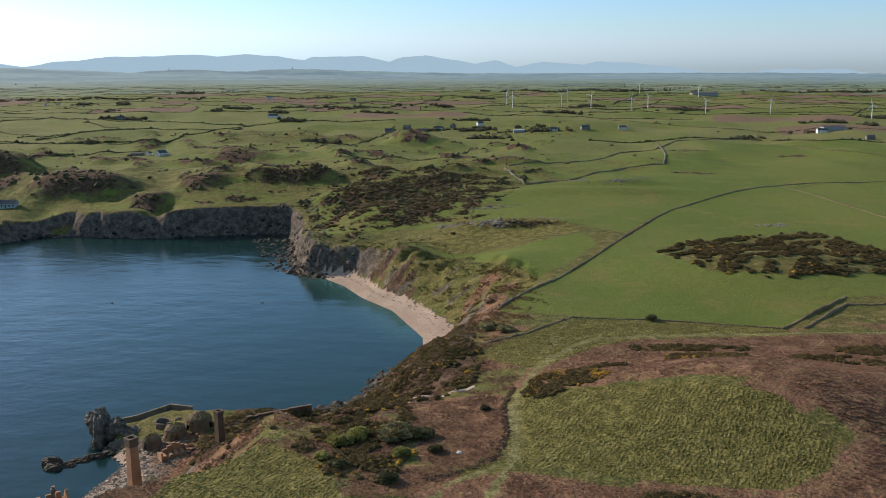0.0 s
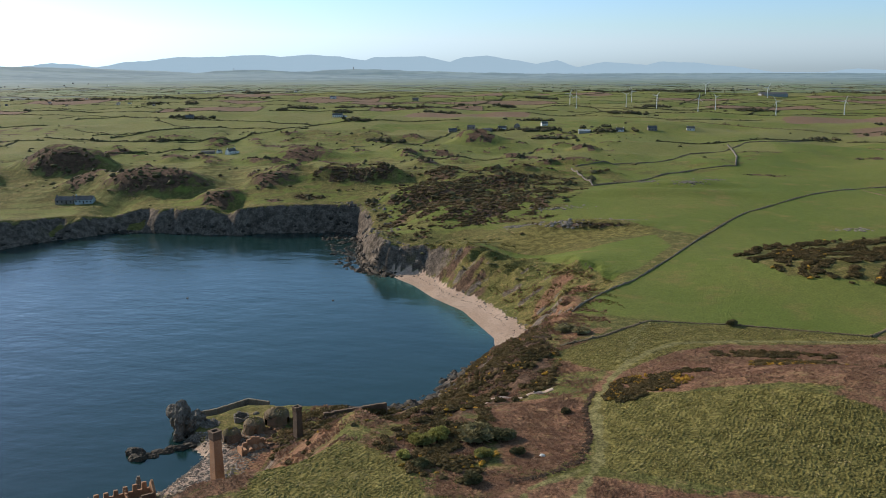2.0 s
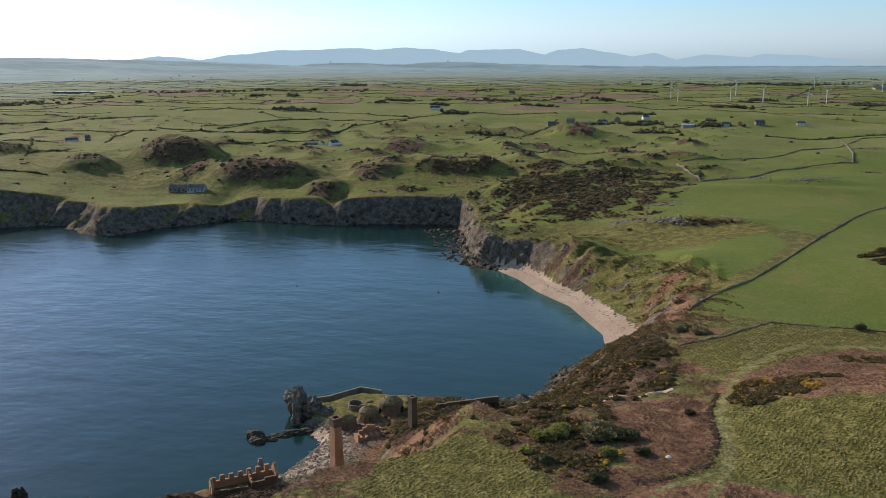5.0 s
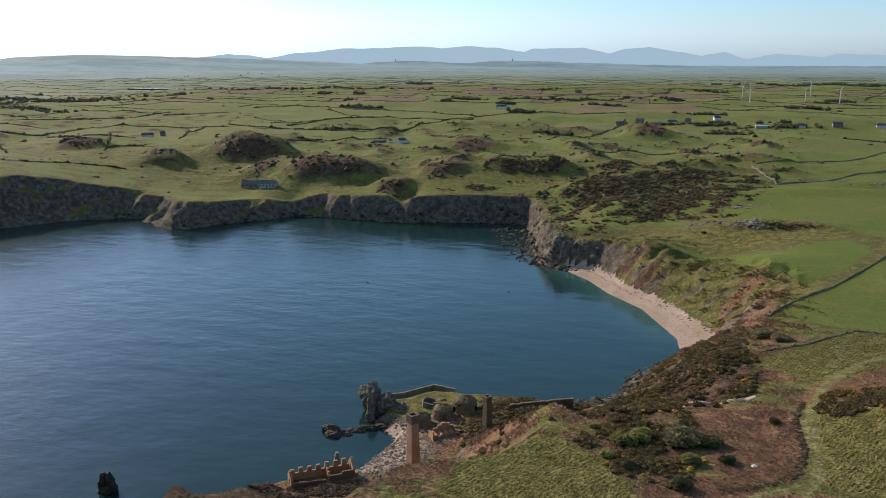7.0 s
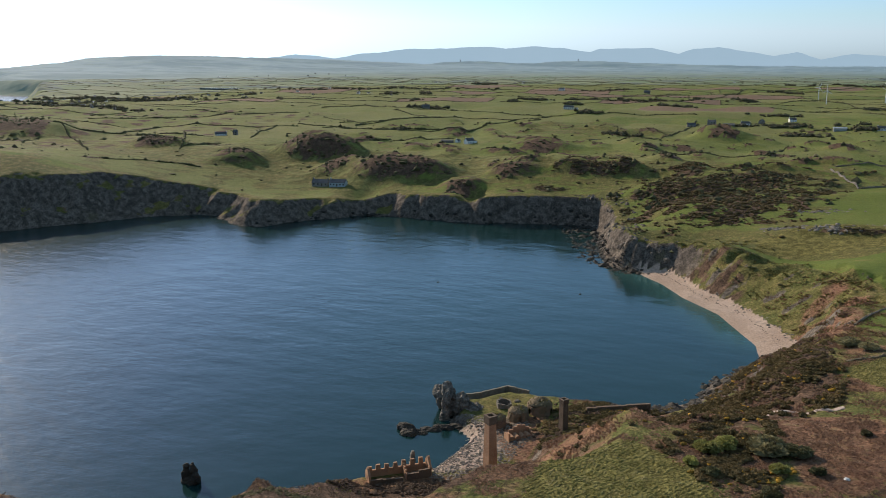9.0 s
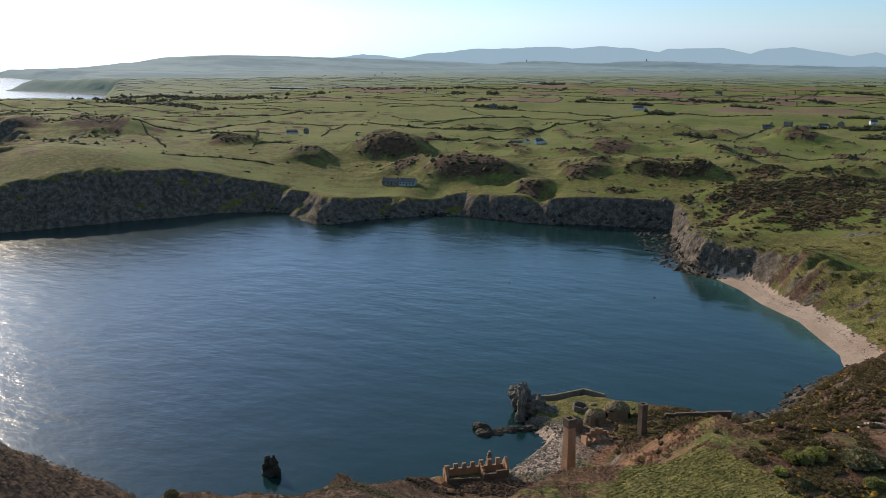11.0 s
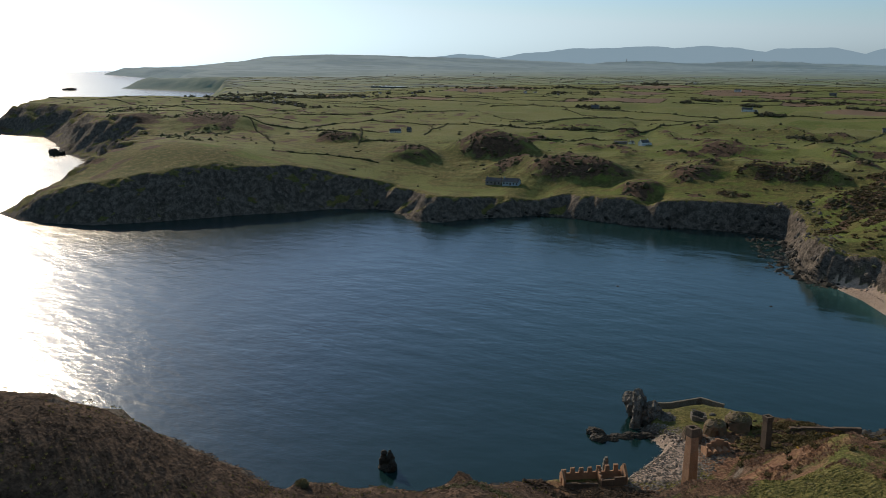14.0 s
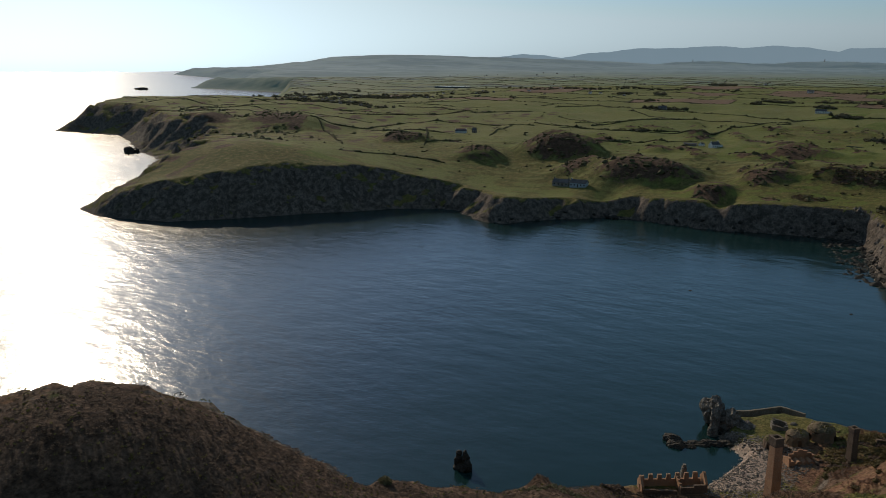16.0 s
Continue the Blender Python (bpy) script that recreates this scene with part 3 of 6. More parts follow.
def ground_material():
    m, n, l, bsdf = material("ground_cover")
    p = place(n)

    def cover(name):
        a = n.new("ShaderNodeAttribute")
        a.attribute_name = name
        s = n.new("ShaderNodeSeparateColor")
        l.new(a.outputs["Color"], s.inputs[0])
        return s.outputs
    pasture, tussock, bracken = cover("cover_a")
    heath, rock, shingle = cover("cover_b")
    track, tone, earth = cover("cover_c")
    wide, mid, fine, grit = (value_noise(n, l, p, s, d, 0.6) for s, d in ((0.012, 3), (0.06, 4), (0.35, 5), (1.6, 6)))

    def edged(mask, amount=0.5):
        """The mask with an edge frayed by noise."""
        return spread(n, l, times(n, l, mask, times(n, l, times(n, l, fine, 0.5, "SUBTRACT"), amount, "MULTIPLY"), "ADD"), 0.35, 0.65)
    rough_grass = blend(n, l, spread(n, l, mid, 0.35, 0.65), (0.14, 0.124, 0.04), (0.105, 0.11, 0.032))
    rough_grass = blend(n, l, spread(n, l, fine, 0.5, 0.72), rough_grass, (0.185, 0.143, 0.06))
    green = blend(n, l, spread(n, l, wide, 0.35, 0.65), (0.102, 0.14, 0.024), (0.134, 0.157, 0.034))
    green = blend(n, l, spread(n, l, mid, 0.52, 0.75), green, (0.172, 0.155, 0.046))
    green = blend(n, l, tone, green, blend(n, l, 0.7, green, (0.2, 0.185, 0.075)))
    col = blend(n, l, edged(pasture), rough_grass, green)
    tus = blend(n, l, spread(n, l, fine, 0.3, 0.7), (0.12, 0.108, 0.03), (0.18, 0.156, 0.05))
    col = blend(n, l, edged(tussock, 0.3), col, tus)
    brac = blend(n, l, spread(n, l, mid, 0.35, 0.65), (0.215, 0.116, 0.072), (0.172, 0.1, 0.058))
    brac = blend(n, l, spread(n, l, fine, 0.5, 0.7), brac, (0.165, 0.118, 0.056))
    col = blend(n, l, edged(bracken, 0.9), col, brac)
    hea = blend(n, l, spread(n, l, fine, 0.35, 0.65), (0.078, 0.05, 0.033), (0.12, 0.076, 0.05))
    hea = blend(n, l, spread(n, l, mid, 0.6, 0.75), hea, (0.105, 0.08, 0.042))
    col = blend(n, l, edged(heath, 0.9), col, hea)
    col = blend(n, l, edged(earth, 0.4), col, blend(n, l, fine, (0.15, 0.10, 0.065), (0.21, 0.145, 0.095)))
    stone = blend(n, l, spread(n, l, fine, 0.35, 0.65), (0.085, 0.071, 0.058), (0.145, 0.12, 0.096))
    stone = blend(n, l, spread(n, l, mid, 0.6, 0.75), stone, (0.105, 0.092, 0.056))
    col = blend(n, l, edged(rock, 0.7), col, stone)
    shin = blend(n, l, spread(n, l, mid, 0.35, 0.65), (0.37, 0.275, 0.21), (0.45, 0.345, 0.27))
    shin = blend(n, l, spread(n, l, fine, 0.52, 0.7), shin, (0.3, 0.235, 0.19))
    col = blend(n, l, edged(shingle, 0.2), col, shin)
    col = blend(n, l, edged(track, 0.3), col, blend(n, l, fine, (0.15, 0.145, 0.05), (0.21, 0.185, 0.085)))
    col = blend(n, l, times(n, l, 0.75, times(n, l, times(n, l, shingle, pasture, "MAXIMUM"), 0.45), "SUBTRACT"), col, blend(n, l, spread(n, l, grit, 0.3, 0.7), (0.38, 0.38, 0.38), (1.55, 1.55, 1.55)), "MULTIPLY")
    col = blend(n, l, times(n, l, 0.6, times(n, l, times(n, l, shingle, pasture, "MAXIMUM"), 0.45), "SUBTRACT"), col, blend(n, l, spread(n, l, fine, 0.3, 0.7), (0.6, 0.6, 0.6), (1.35, 1.35, 1.35)), "MULTIPLY")
    l.new(col, bsdf.inputs["Base Color"])
    bsdf.inputs["Roughness"].default_value = 0.95
    bsdf.inputs["Specular IOR Level"].default_value = 0.1
    tall = times(n, l, times(n, l, fine, 1.2), grit, "ADD")
    bump(n, l, bsdf, tall, 0.8, 0.6)
    return m


M_GROUND = ground_material()
ground = build_ground()


# ---- sea ----
def sea_material():
    m, n, l, bsdf = material("sea_water")
    p = place(n)
    a = n.new("ShaderNodeAttribute")
    a.attribute_name = "shallow"
    turn = n.new("ShaderNodeMapping")
    turn.inputs["Rotation"].default_value = (0, 0, radians(28))
    turn.inputs["Scale"].default_value = (0.75, 1.3, 1)
    l.new(p, turn.inputs["Vector"])
    drift = value_noise(n, l, p, 0.008, 3)
    col = blend(n, l, spread(n, l, drift, 0.35, 0.65), (0.008, 0.027, 0.027), (0.011, 0.033, 0.032))
    col = blend(n, l, a.outputs["Fac"], col, (0.05, 0.12, 0.115))
    l.new(col, bsdf.inputs["Base Color"])
    bsdf.inputs["IOR"].default_value = 1.33
    swell = value_noise(n, l, turn.outputs[0], 0.075, 2, 0.5)
    chop = value_noise(n, l, turn.outputs[0], 0.33, 3, 0.6)
    fleck = value_noise(n, l, turn.outputs[0], 1.5, 2, 0.6)
    side = n.new("ShaderNodeSeparateXYZ")
    l.new(p, side.inputs[0])
    open_sea = n.new("ShaderNodeMapRange")                                      # sheltered under the eastern shore
    open_sea.inputs["From Min"].default_value, open_sea.inputs["From Max"].default_value = -70, -330
    l.new(side.outputs[0], open_sea.inputs["Value"])
    ruffle = n.new("ShaderNodeMapRange")
    ruffle.inputs["From Min"].default_value, ruffle.inputs["From Max"].default_value = -110, -480
    ruffle.inputs["To Min"].default_value, ruffle.inputs["To Max"].default_value = 0.13, 0.27
    l.new(side.outputs[0], ruffle.inputs["Value"])
    l.new(ruffle.outputs[0], bsdf.inputs["Roughness"])
    gusts = times(n, l, spread(n, l, value_noise(n, l, p, 0.011, 3, 0.55), 0.36, 0.62), times(n, l, open_sea.outputs[0], 0.75), "MULTIPLY")
    gusts = times(n, l, gusts, times(n, l, times(n, l, open_sea.outputs[0], 0.5), 0.16, "ADD"), "ADD")
    fine = times(n, l, times(n, l, chop, times(n, l, fleck, 0.2), "ADD"), gusts)
    bump(n, l, bsdf, times(n, l, times(n, l, swell, times(n, l, times(n, l, open_sea.outputs[0], 2.0), 1.0, "ADD")), fine, "ADD"), 1.0, 0.17)
    return m


def build_sea():
    xs = lines((-4950, 200), (-1500, 60), (-560, 10), (-120, 6), (0, 8), (150, 60), (600, 500))
    ys = lines((-4950, 400), (-300, 60), (100, 6), (480, 6), (700, 40), (2000, 120), (4950, 200))
    gx, gy, quads = sheet(xs, ys)
    d, _, along = coast_distance(gx, gy)
    r = np.hypot(gx, gy)
    z = 48 * ease((r - 3300) / 2600)          # the far sea, drawn in towards the eye's horizon
    shallow = ease((20 + d) / 26) * ease((along - 22) / 2) * ease((29 - along) / 1.0) * (gx > -120)
    keep = (r.ravel()[quads] < 4940).all(1) & (d.ravel()[quads] < 90).any(1)
    quads = quads[keep]
    used = np.unique(quads)
    remap = np.full(gx.size, -1)
    remap[used] = np.arange(len(used))
    me = mesh_from("water", np.stack([gx.ravel(), gy.ravel(), z.ravel()], 1)[used], remap[quads], sea_material(), True)
    attr = me.attributes.new("shallow", "FLOAT", "POINT")
    attr.data.foreach_set("value", shallow.ravel()[used].astype(np.float32))
    return tagged(new("water", me), "deep blue sea bay with fine wind ripples", "sea", kind="structure")


build_sea()

# ---- far mountains: a plain backdrop, haze painted in as pale blue glow ----
SKYLINE = [(62, -1.2), (56, -1.1), (50.5, -0.95), (46.6, -0.66), (44.8, -0.32), (41.3, 0.03), (39.6, 0.1), (35.2, 0.02), (32.3, 0.05), (31, 0.25), (29.3, 0.45), (28.2, 0.4), (26.8, 0.2), (25.2, 0.5), (23.7, 0.6), (22, 0.83), (21, 0.81), (19.4, 0.85), (17, 0.97)]
SKYLINE += [(15.7, 0.83), (13.9, 0.98), (11.8, 0.84), (10.7, 0.67), (10.2, 0.6), (9.6, 0.81), (6.3, 0.85), (4.7, 0.49), (3.8, 0.78), (2.3, 0.89), (0.8, 0.64), (-1, 0.35), (-2.3, 0.57), (-3.6, 0.13), (-5.4, 0.46), (-8, 0.24), (-8.7, 0.45), (-10.8, 0.38)]
SKYLINE += [(-13.6, 0.09), (-15.7, -0.22), (-18.4, -0.22), (-20.3, -0.01), (-21.6, -0.11), (-23.4, -0.04), (-25.5, -0.43), (-32, -0.3), (-38, -0.5), (-46, -0.6)]


def build_mountains():
    az = np.arange(-46, 62, 0.12)
    pts = sorted(SKYLINE)
    el = np.interp(az, [p[0] for p in pts], [p[1] for p in pts]) + 0.02 * ripple(az, az * 0, 1.1, 31) + 0.012 * ripple(az, az * 0, 0.4, 32)
    verts, faces = [], []
    for a, e in zip(az, el):
        for r, h in ((4985, 91.5 + 4985 * math.tan(radians(e))), (4958, -40)):
            verts.append((-25 - r * math.sin(radians(a)), r * math.cos(radians(a)) - 2, h))
    for i in range(len(az) - 1):
        faces.append((2 * i, 2 * i + 2, 2 * i + 3, 2 * i + 1))
    m, n, l, bsdf = material("mountain_painted_haze")
    # pale blue emission imitates the haze over the mountains
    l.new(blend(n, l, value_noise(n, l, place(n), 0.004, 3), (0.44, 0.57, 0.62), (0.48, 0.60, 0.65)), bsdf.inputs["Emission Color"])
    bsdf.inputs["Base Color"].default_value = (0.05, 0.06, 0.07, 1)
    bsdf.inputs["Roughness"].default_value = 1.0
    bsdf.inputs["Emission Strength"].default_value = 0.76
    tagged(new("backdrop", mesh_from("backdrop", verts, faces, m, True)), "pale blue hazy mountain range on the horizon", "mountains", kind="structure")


build_mountains()

# ---- helpers for things and plants ----
def ground_z(x, y):
    return float(land_height(np.array([float(x)]), np.array([float(y)]))[0])


def thing(name, x, y, label, category, z=None, turn=0.0, group="", kind=""):
    ob = new(name)
    ob.matrix_world = pose(x, y, ground_z(x, y) if z is None else z, 0, 0, turn)
    return tagged(ob, label, category, group, kind)


def part(name, bm, mat, parent, label=""):
    me = bpy.data.meshes.new(name)
    bmesh.ops.recalc_face_normals(bm, faces=bm.faces)
    bm.to_mesh(me)
    bm.free()
    me.materials.append(mat)
    ob = new(name, me)
    ob.parent = parent
    return tagged(ob, label) if label else ob


def solid(mesh_data):
    """A bmesh from arrays of places and triangles."""
    bm = bmesh.new()
    vs = [bm.verts.new(v) for v in mesh_data[0]]
    for f in mesh_data[1]:
        bm.faces.new([vs[i] for i in f])
    return bm


def blob(seed, cuts=1, jitter=0.22, low=-0.25):
    """A lumpy ball of radius 1, cut flat below."""
    g = np.random.RandomState(seed)
    bm = bmesh.new()
    bmesh.ops.create_icosphere(bm, subdivisions=cuts, radius=1.0)
    v = np.array([p.co[:] for p in bm.verts])
    f = np.array([[q.index for q in p.verts] for p in bm.faces])
    bm.free()
    v = v * (1 + g.uniform(-jitter, jitter, (len(v), 1))) + g.uniform(-jitter, jitter, v.shape) * 0.4
    v[:, 2] = np.maximum(v[:, 2], low)
    f = f[~(v[f, 2] <= low + 1e-6).all(1)]
    return v, f


def merge(pieces):
    vs, fs, n = [], [], 0
    for v, f in pieces:
        vs.append(v)
        fs.append(f + n)
        n += len(v)
    return np.concatenate(vs), np.concatenate(fs)


def bush_shape(seed, lumps=4, sprigs=60, cuts=2, jitter=0.2):
    """A bush of reach 1: several lumps set with small pointed sprigs, uneven at the rim."""
    g = np.random.RandomState(seed)
    out, centres = [], []
    for k in range(lumps):
        a, r = g.uniform(0, math.tau), (0.0 if k == 0 else g.uniform(0.35, 0.6))
        s = g.uniform(0.42, 0.62)
        c = np.array([math.cos(a) * r, math.sin(a) * r, s * 0.55])
        v, f = blob(seed * 31 + k, cuts, jitter)
        out.append((v * s * np.array([1, 1, 0.85]) + c, f))
        centres.append((c, s))
    tv, tf = [], []
    for k in range(sprigs):
        c, s = centres[g.randint(len(centres))]
        d = g.normal(size=3)
        d[2] = abs(d[2])
        d /= np.linalg.norm(d)
        p, side = c + d * s * 0.92, np.cross(d, g.normal(size=3)) * 0.09
        tv += [p - side, p + side, p + d * g.uniform(0.1, 0.26) + g.normal(size=3) * 0.06]
        tf.append((3 * k, 3 * k + 1, 3 * k + 2))
    if sprigs:
        out.append((np.array(tv), np.array(tf)))
    return merge(out)


def tuft_shape(seed, blades=9, lean=0.5):
    """A tussock: a ring of pointed blades that lean outward."""
    g = np.random.RandomState(seed)
    v, f = [], []
    for k in range(blades):
        a = math.tau * k / blades + g.uniform(-0.3, 0.3)
        d = np.array([math.cos(a), math.sin(a), 0])
        side = np.array([-d[1], d[0], 0]) * g.uniform(0.16, 0.3)
        base, tip = d * g.uniform(0.1, 0.45), d * g.uniform(0.4, 0.4 + lean) + np.array([0, 0, g.uniform(0.6, 1.0)])
        v += [base - side, base + side, tip]
        f.append((3 * k, 3 * k + 1, 3 * k + 2))
    return np.array(v), np.array(f)


def strew(name, shapes, x, y, size, mat, label, category, seed=1, stretch=(1, 1, 1), squash=0.25, sink=0.08, z=None, turn=None):
    """Many pieces as one object of kind stuff, each turned and sized by itself."""
    g = np.random.RandomState(seed)
    x, y = np.asarray(x, float), np.asarray(y, float)
    size = np.broadcast_to(np.asarray(size, float), x.shape) * g.uniform(0.8, 1.2, x.shape)
    z = land_height(x, y) if z is None else np.asarray(z, float)
    turn = g.uniform(0, math.tau, x.shape) if turn is None else turn
    tall = g.uniform(1 - squash, 1 + squash, x.shape)
    kind = g.randint(len(shapes), size=x.shape)
    vs, fs, n = [], [], 0
    for k, (v, f) in enumerate(shapes):
        idx = np.where(kind == k)[0]
        if not len(idx):
            continue
        p = v[None] * np.array(stretch) * size[idx, None, None]
        p[..., 2] *= tall[idx, None]
        c, s = np.cos(turn[idx])[:, None], np.sin(turn[idx])[:, None]
        q = np.stack([p[..., 0] * c - p[..., 1] * s + x[idx, None], p[..., 0] * s + p[..., 1] * c + y[idx, None],
                      p[..., 2] + (z[idx] - sink * size[idx])[:, None]], -1)
        vs.append(q.reshape(-1, 3))
        fs.append((f[None] + (np.arange(len(idx)) * len(v))[:, None, None]).reshape(-1, 3) + n)
        n += len(idx) * len(v)
    me = mesh_from(name, np.concatenate(vs), np.concatenate(fs), mat)
    return tagged(new(name, me), label, category, kind="stuff")


def sow(count, box, keep, seed):
    """Places in a box (x0, y0, x1, y1) where keep(x, y) is above chance."""
    g = np.random.RandomState(seed)
    x, y = g.uniform(box[0], box[2], count), g.uniform(box[1], box[3], count)
    ok = keep(x, y) > g.uniform(0, 1, count)
    return x[ok], y[ok]


def sow_spots(spots, density, seed, ragged=0.5):
    """Places in oval spots (x, y, reach along x, along y), so many a square metre, with ragged edges."""
    g, xs, ys = np.random.RandomState(seed), [], []
    for cx, cy, rx, ry in spots:
        n = int(rx * ry * 3.14 * density * 1.3)
        a, r = g.uniform(0, math.tau, n), np.sqrt(g.uniform(0, 1.3, n))
        xs.append(cx + rx * r * np.cos(a)), ys.append(cy + ry * r * np.sin(a))
    x, y = np.concatenate(xs), np.concatenate(ys)
    ok = ripple(x, y, 14, seed) + 0.8 * ripple(x, y, 33, seed + 1) > -ragged
    return x[ok], y[ok]


def ellipses(x, y, spots):
    out = np.zeros_like(x)
    for cx, cy, rx, ry in spots:
        out = np.maximum(out, ease(1.6 - 1.1 * np.hypot((x - cx) / rx, (y - cy) / ry)))
    return out


GORSE_SHAPES = [bush_shape(s, 5, 90, 1, 0.24) for s in range(1, 6)]
HEATH_SHAPES = [blob(s, 1, 0.3, -0.05) for s in range(51, 57)]
SMALL_BUSHES = [bush_shape(s, 3, 26, 1, 0.25) for s in range(11, 16)]
FAR_BUSHES = [blob(s, 1, 0.3) for s in range(21, 26)]
TUFTS = [tuft_shape(s) for s in range(31, 36)]
FERNS = [tuft_shape(s, 7, 0.9) for s in range(41, 46)]


# ---- near slopes ----
def near_plants():
    in_field = lambda x, y: np.maximum.reduce([area(x, y, p, 1.0) for p in (TUSSOCK_EAST, TUSSOCK_WEST, TUSSOCK_STRIP)]) * (1 - ease((2.0 - line_distance(x, y, TRACK)[0]) / 0.8))
    # hummocks in slanting rows
    g = np.random.RandomState(62)
    u, v = (q.ravel() for q in np.meshgrid(np.arange(-150, 150, 0.66), np.arange(-130, 130, 0.92)))
    u, v = u + g.uniform(-0.4, 0.4, u.shape), v + g.uniform(-0.22, 0.22, u.shape) + 0.5 * ripple(u, v, 9, 60)
    x, y = 12 + u * 0.5 - v * 0.87, 175 + u * 0.87 + v * 0.5
    keep = (in_field(x, y) > 0.5) & (ripple(x, y, 6, 61) + g.uniform(-0.5, 0.5, x.shape) > -0.75)
    strew("tussock_grass", HEATH_SHAPES, x[keep], y[keep], 0.34, M_TUSSOCK, "coarse green tussock hummocks in slanting rows", "grass", 63, (1.35, 0.75, 0.5), 0.35, 0.12, None, 1.05 + g.normal(size=keep.sum()) * 0.3)
    strew("tussock_grass", TUFTS, *sow(34000, (-66, 106, 90, 245), lambda x, y: in_field(x, y) * ease(0.75 + ripple(x, y, 5, 61)), 64), 0.34, M_TUSSOCK,
          "dead pale blades among the tussocks", "grass", 65, (1, 1, 0.55))
    off_track = lambda x, y: ease((np.minimum(line_distance(x, y, TRACK)[0], line_distance(x, y, TRACK_LOW)[0]) - 1.6) / 0.6)
    open_ground = lambda x, y: 1 - np.maximum.reduce([area(x, y, p, 1.0) for p in (TUSSOCK_EAST, TUSSOCK_WEST, TUSSOCK_STRIP)])
    strew("bracken", FERNS, *sow(60000, (-62, 105, 170, 250), lambda x, y: np.maximum(area(x, y, BRACKEN_GROUND, 2), area(x, y, BRACKEN_WEST, 2)) * off_track(x, y) * open_ground(x, y) *
          ease(0.8 + ripple(x, y, 11, 64)), 65), 0.62, M_BRACKEN, "dead red-brown bracken", "bracken", 66, (1.2, 1.2, 0.36))
    strew("bracken", FERNS, *sow(40000, (-78, 124, 5, 270), lambda x, y: (land_height(x, y) > 4) * off_track(x, y) * open_ground(x, y) * (coast_distance(x, y)[0] > 4) *
          ease(0.55 + ripple(x, y, 13, 67)) * (y < 255), 68), 0.62, M_BRACKEN, "dead red-brown bracken on the slope", "bracken", 69, (1.2, 1.2, 0.4))
    strew("heather", FERNS, *sow(42000, (-235, 20, -64, 158), lambda x, y: (land_height(x, y) > 4.5) * (1 - area(x, y, TUSSOCK_WEST, 2)) * (coast_distance(x, y)[0] > 3) * ease(0.85 + ripple(x, y, 22, 70)), 71),
          0.34, M_HEATH, "low dark brown heather and dead bracken", "heather", 72, (1.3, 1.3, 0.4))
    strew("rough_grass", TUFTS, *sow(12000, (-235, 30, -84, 150), lambda x, y: (land_height(x, y) > 3) * ease(0.35 - ripple(x, y, 22, 70)), 73),
          0.4, M_TUSSOCK, "pale rough grass among the heather", "grass", 74, (1, 1, 0.55))
    # gorse and scrub on the slope over the works
    slope = [(-66, 150), (-60, 154), (-46, 153), (-34, 140), (-22, 136), (-18, 150), (-22, 180), (-8, 190), (-4, 214), (-14, 238), (-26, 256), (-34, 244), (-40, 226), (-58, 205), (-62, 186)]
    keep = lambda x, y: area(x, y, slope, 2) * (1 - 0.92 * ease((178 - y) / 6) * ease((-36 - x) / 5)) * ease(0.45 + ripple(x, y, 15, 75)) * (coast_distance(x, y)[0] > 3) * open_ground(x, y)
    strew("gorse", GORSE_SHAPES, *sow(8000, (-70, 132, 0, 260), lambda x, y: keep(x, y) * 0.85, 76), 1.1, M_GORSE, "dark gorse and thorn scrub on the slope", "gorse", 77, (1, 1, 0.8))
    strew("gorse", SMALL_BUSHES, *sow(5600, (-70, 132, 0, 262), lambda x, y: keep(x, y) * ease(0.3 + ripple(x, y, 24, 78)), 79), 0.8, M_GORSE_BLOOM, "gorse in yellow bloom", "gorse", 80, (1, 1, 0.8))
    works = [(-74, 188), (-72, 196), (-70, 204), (-60, 208), (-54, 204), (-58, 190), (-62, 180), (-70, 178)]
    strew("gorse", GORSE_SHAPES, *sow(900, (-76, 176, -52, 210), lambda x, y: area(x, y, works, 2) * ease(0.55 + ripple(x, y, 8, 178)), 177), 0.9, M_GORSE, "dark thorn scrub among the kilns", "gorse", 179, (1, 1, 0.75))
    strew("heather", HEATH_SHAPES, *sow(1600, (-90, 180, -52, 210), lambda x, y: np.maximum(area(x, y, works, 2), 0.25 * area(x, y, [(-88, 184), (-84, 198), (-72, 204), (-70, 186)], 2)) * ease(0.6 - ripple(x, y, 8, 178)), 180), 0.5, M_HEATH, "brown dead growth among the kilns", "heather", 181, (1, 1, 0.7))
    bank = lambda x, y: ease((0.8 - line_distance(x, y, [(3, 184), (0, 172), (0, 157), (-2.5, 147.5), (-9, 141.5), (-16, 138)])[0]) / 0.6)
    strew("bramble", SMALL_BUSHES, *sow(7000, (-20, 132, 8, 188), bank, 81), 0.42, M_HEATH, "dark bramble bank beside the path", "bramble", 82, (1, 1, 0.8))
    crest = lambda x, y: ease((3.2 - line_distance(x, y, [(-110, 118), (-96, 124), (-84, 124), (-76, 131)])[0]) / 2.0)
    strew("gorse", SMALL_BUSHES, *sow(4200, (-116, 112, -64, 158), crest, 83), 0.6, M_SCRUB, "dark scrub along the bank's edge", "gorse", 84, (1, 1, 0.7))
    strip = lambda x, y: ease((3.6 - line_distance(x, y, [(-110, 143), (-100, 148.5), (-90, 153), (-82, 156)])[0]) / 1.5)
    strew("bramble", SMALL_BUSHES, *sow(2600, (-116, 136, -76, 164), strip, 183), 0.62, M_HEATH, "dark bramble and heather below the hall", "bramble", 182, (1.2, 1, 0.8))
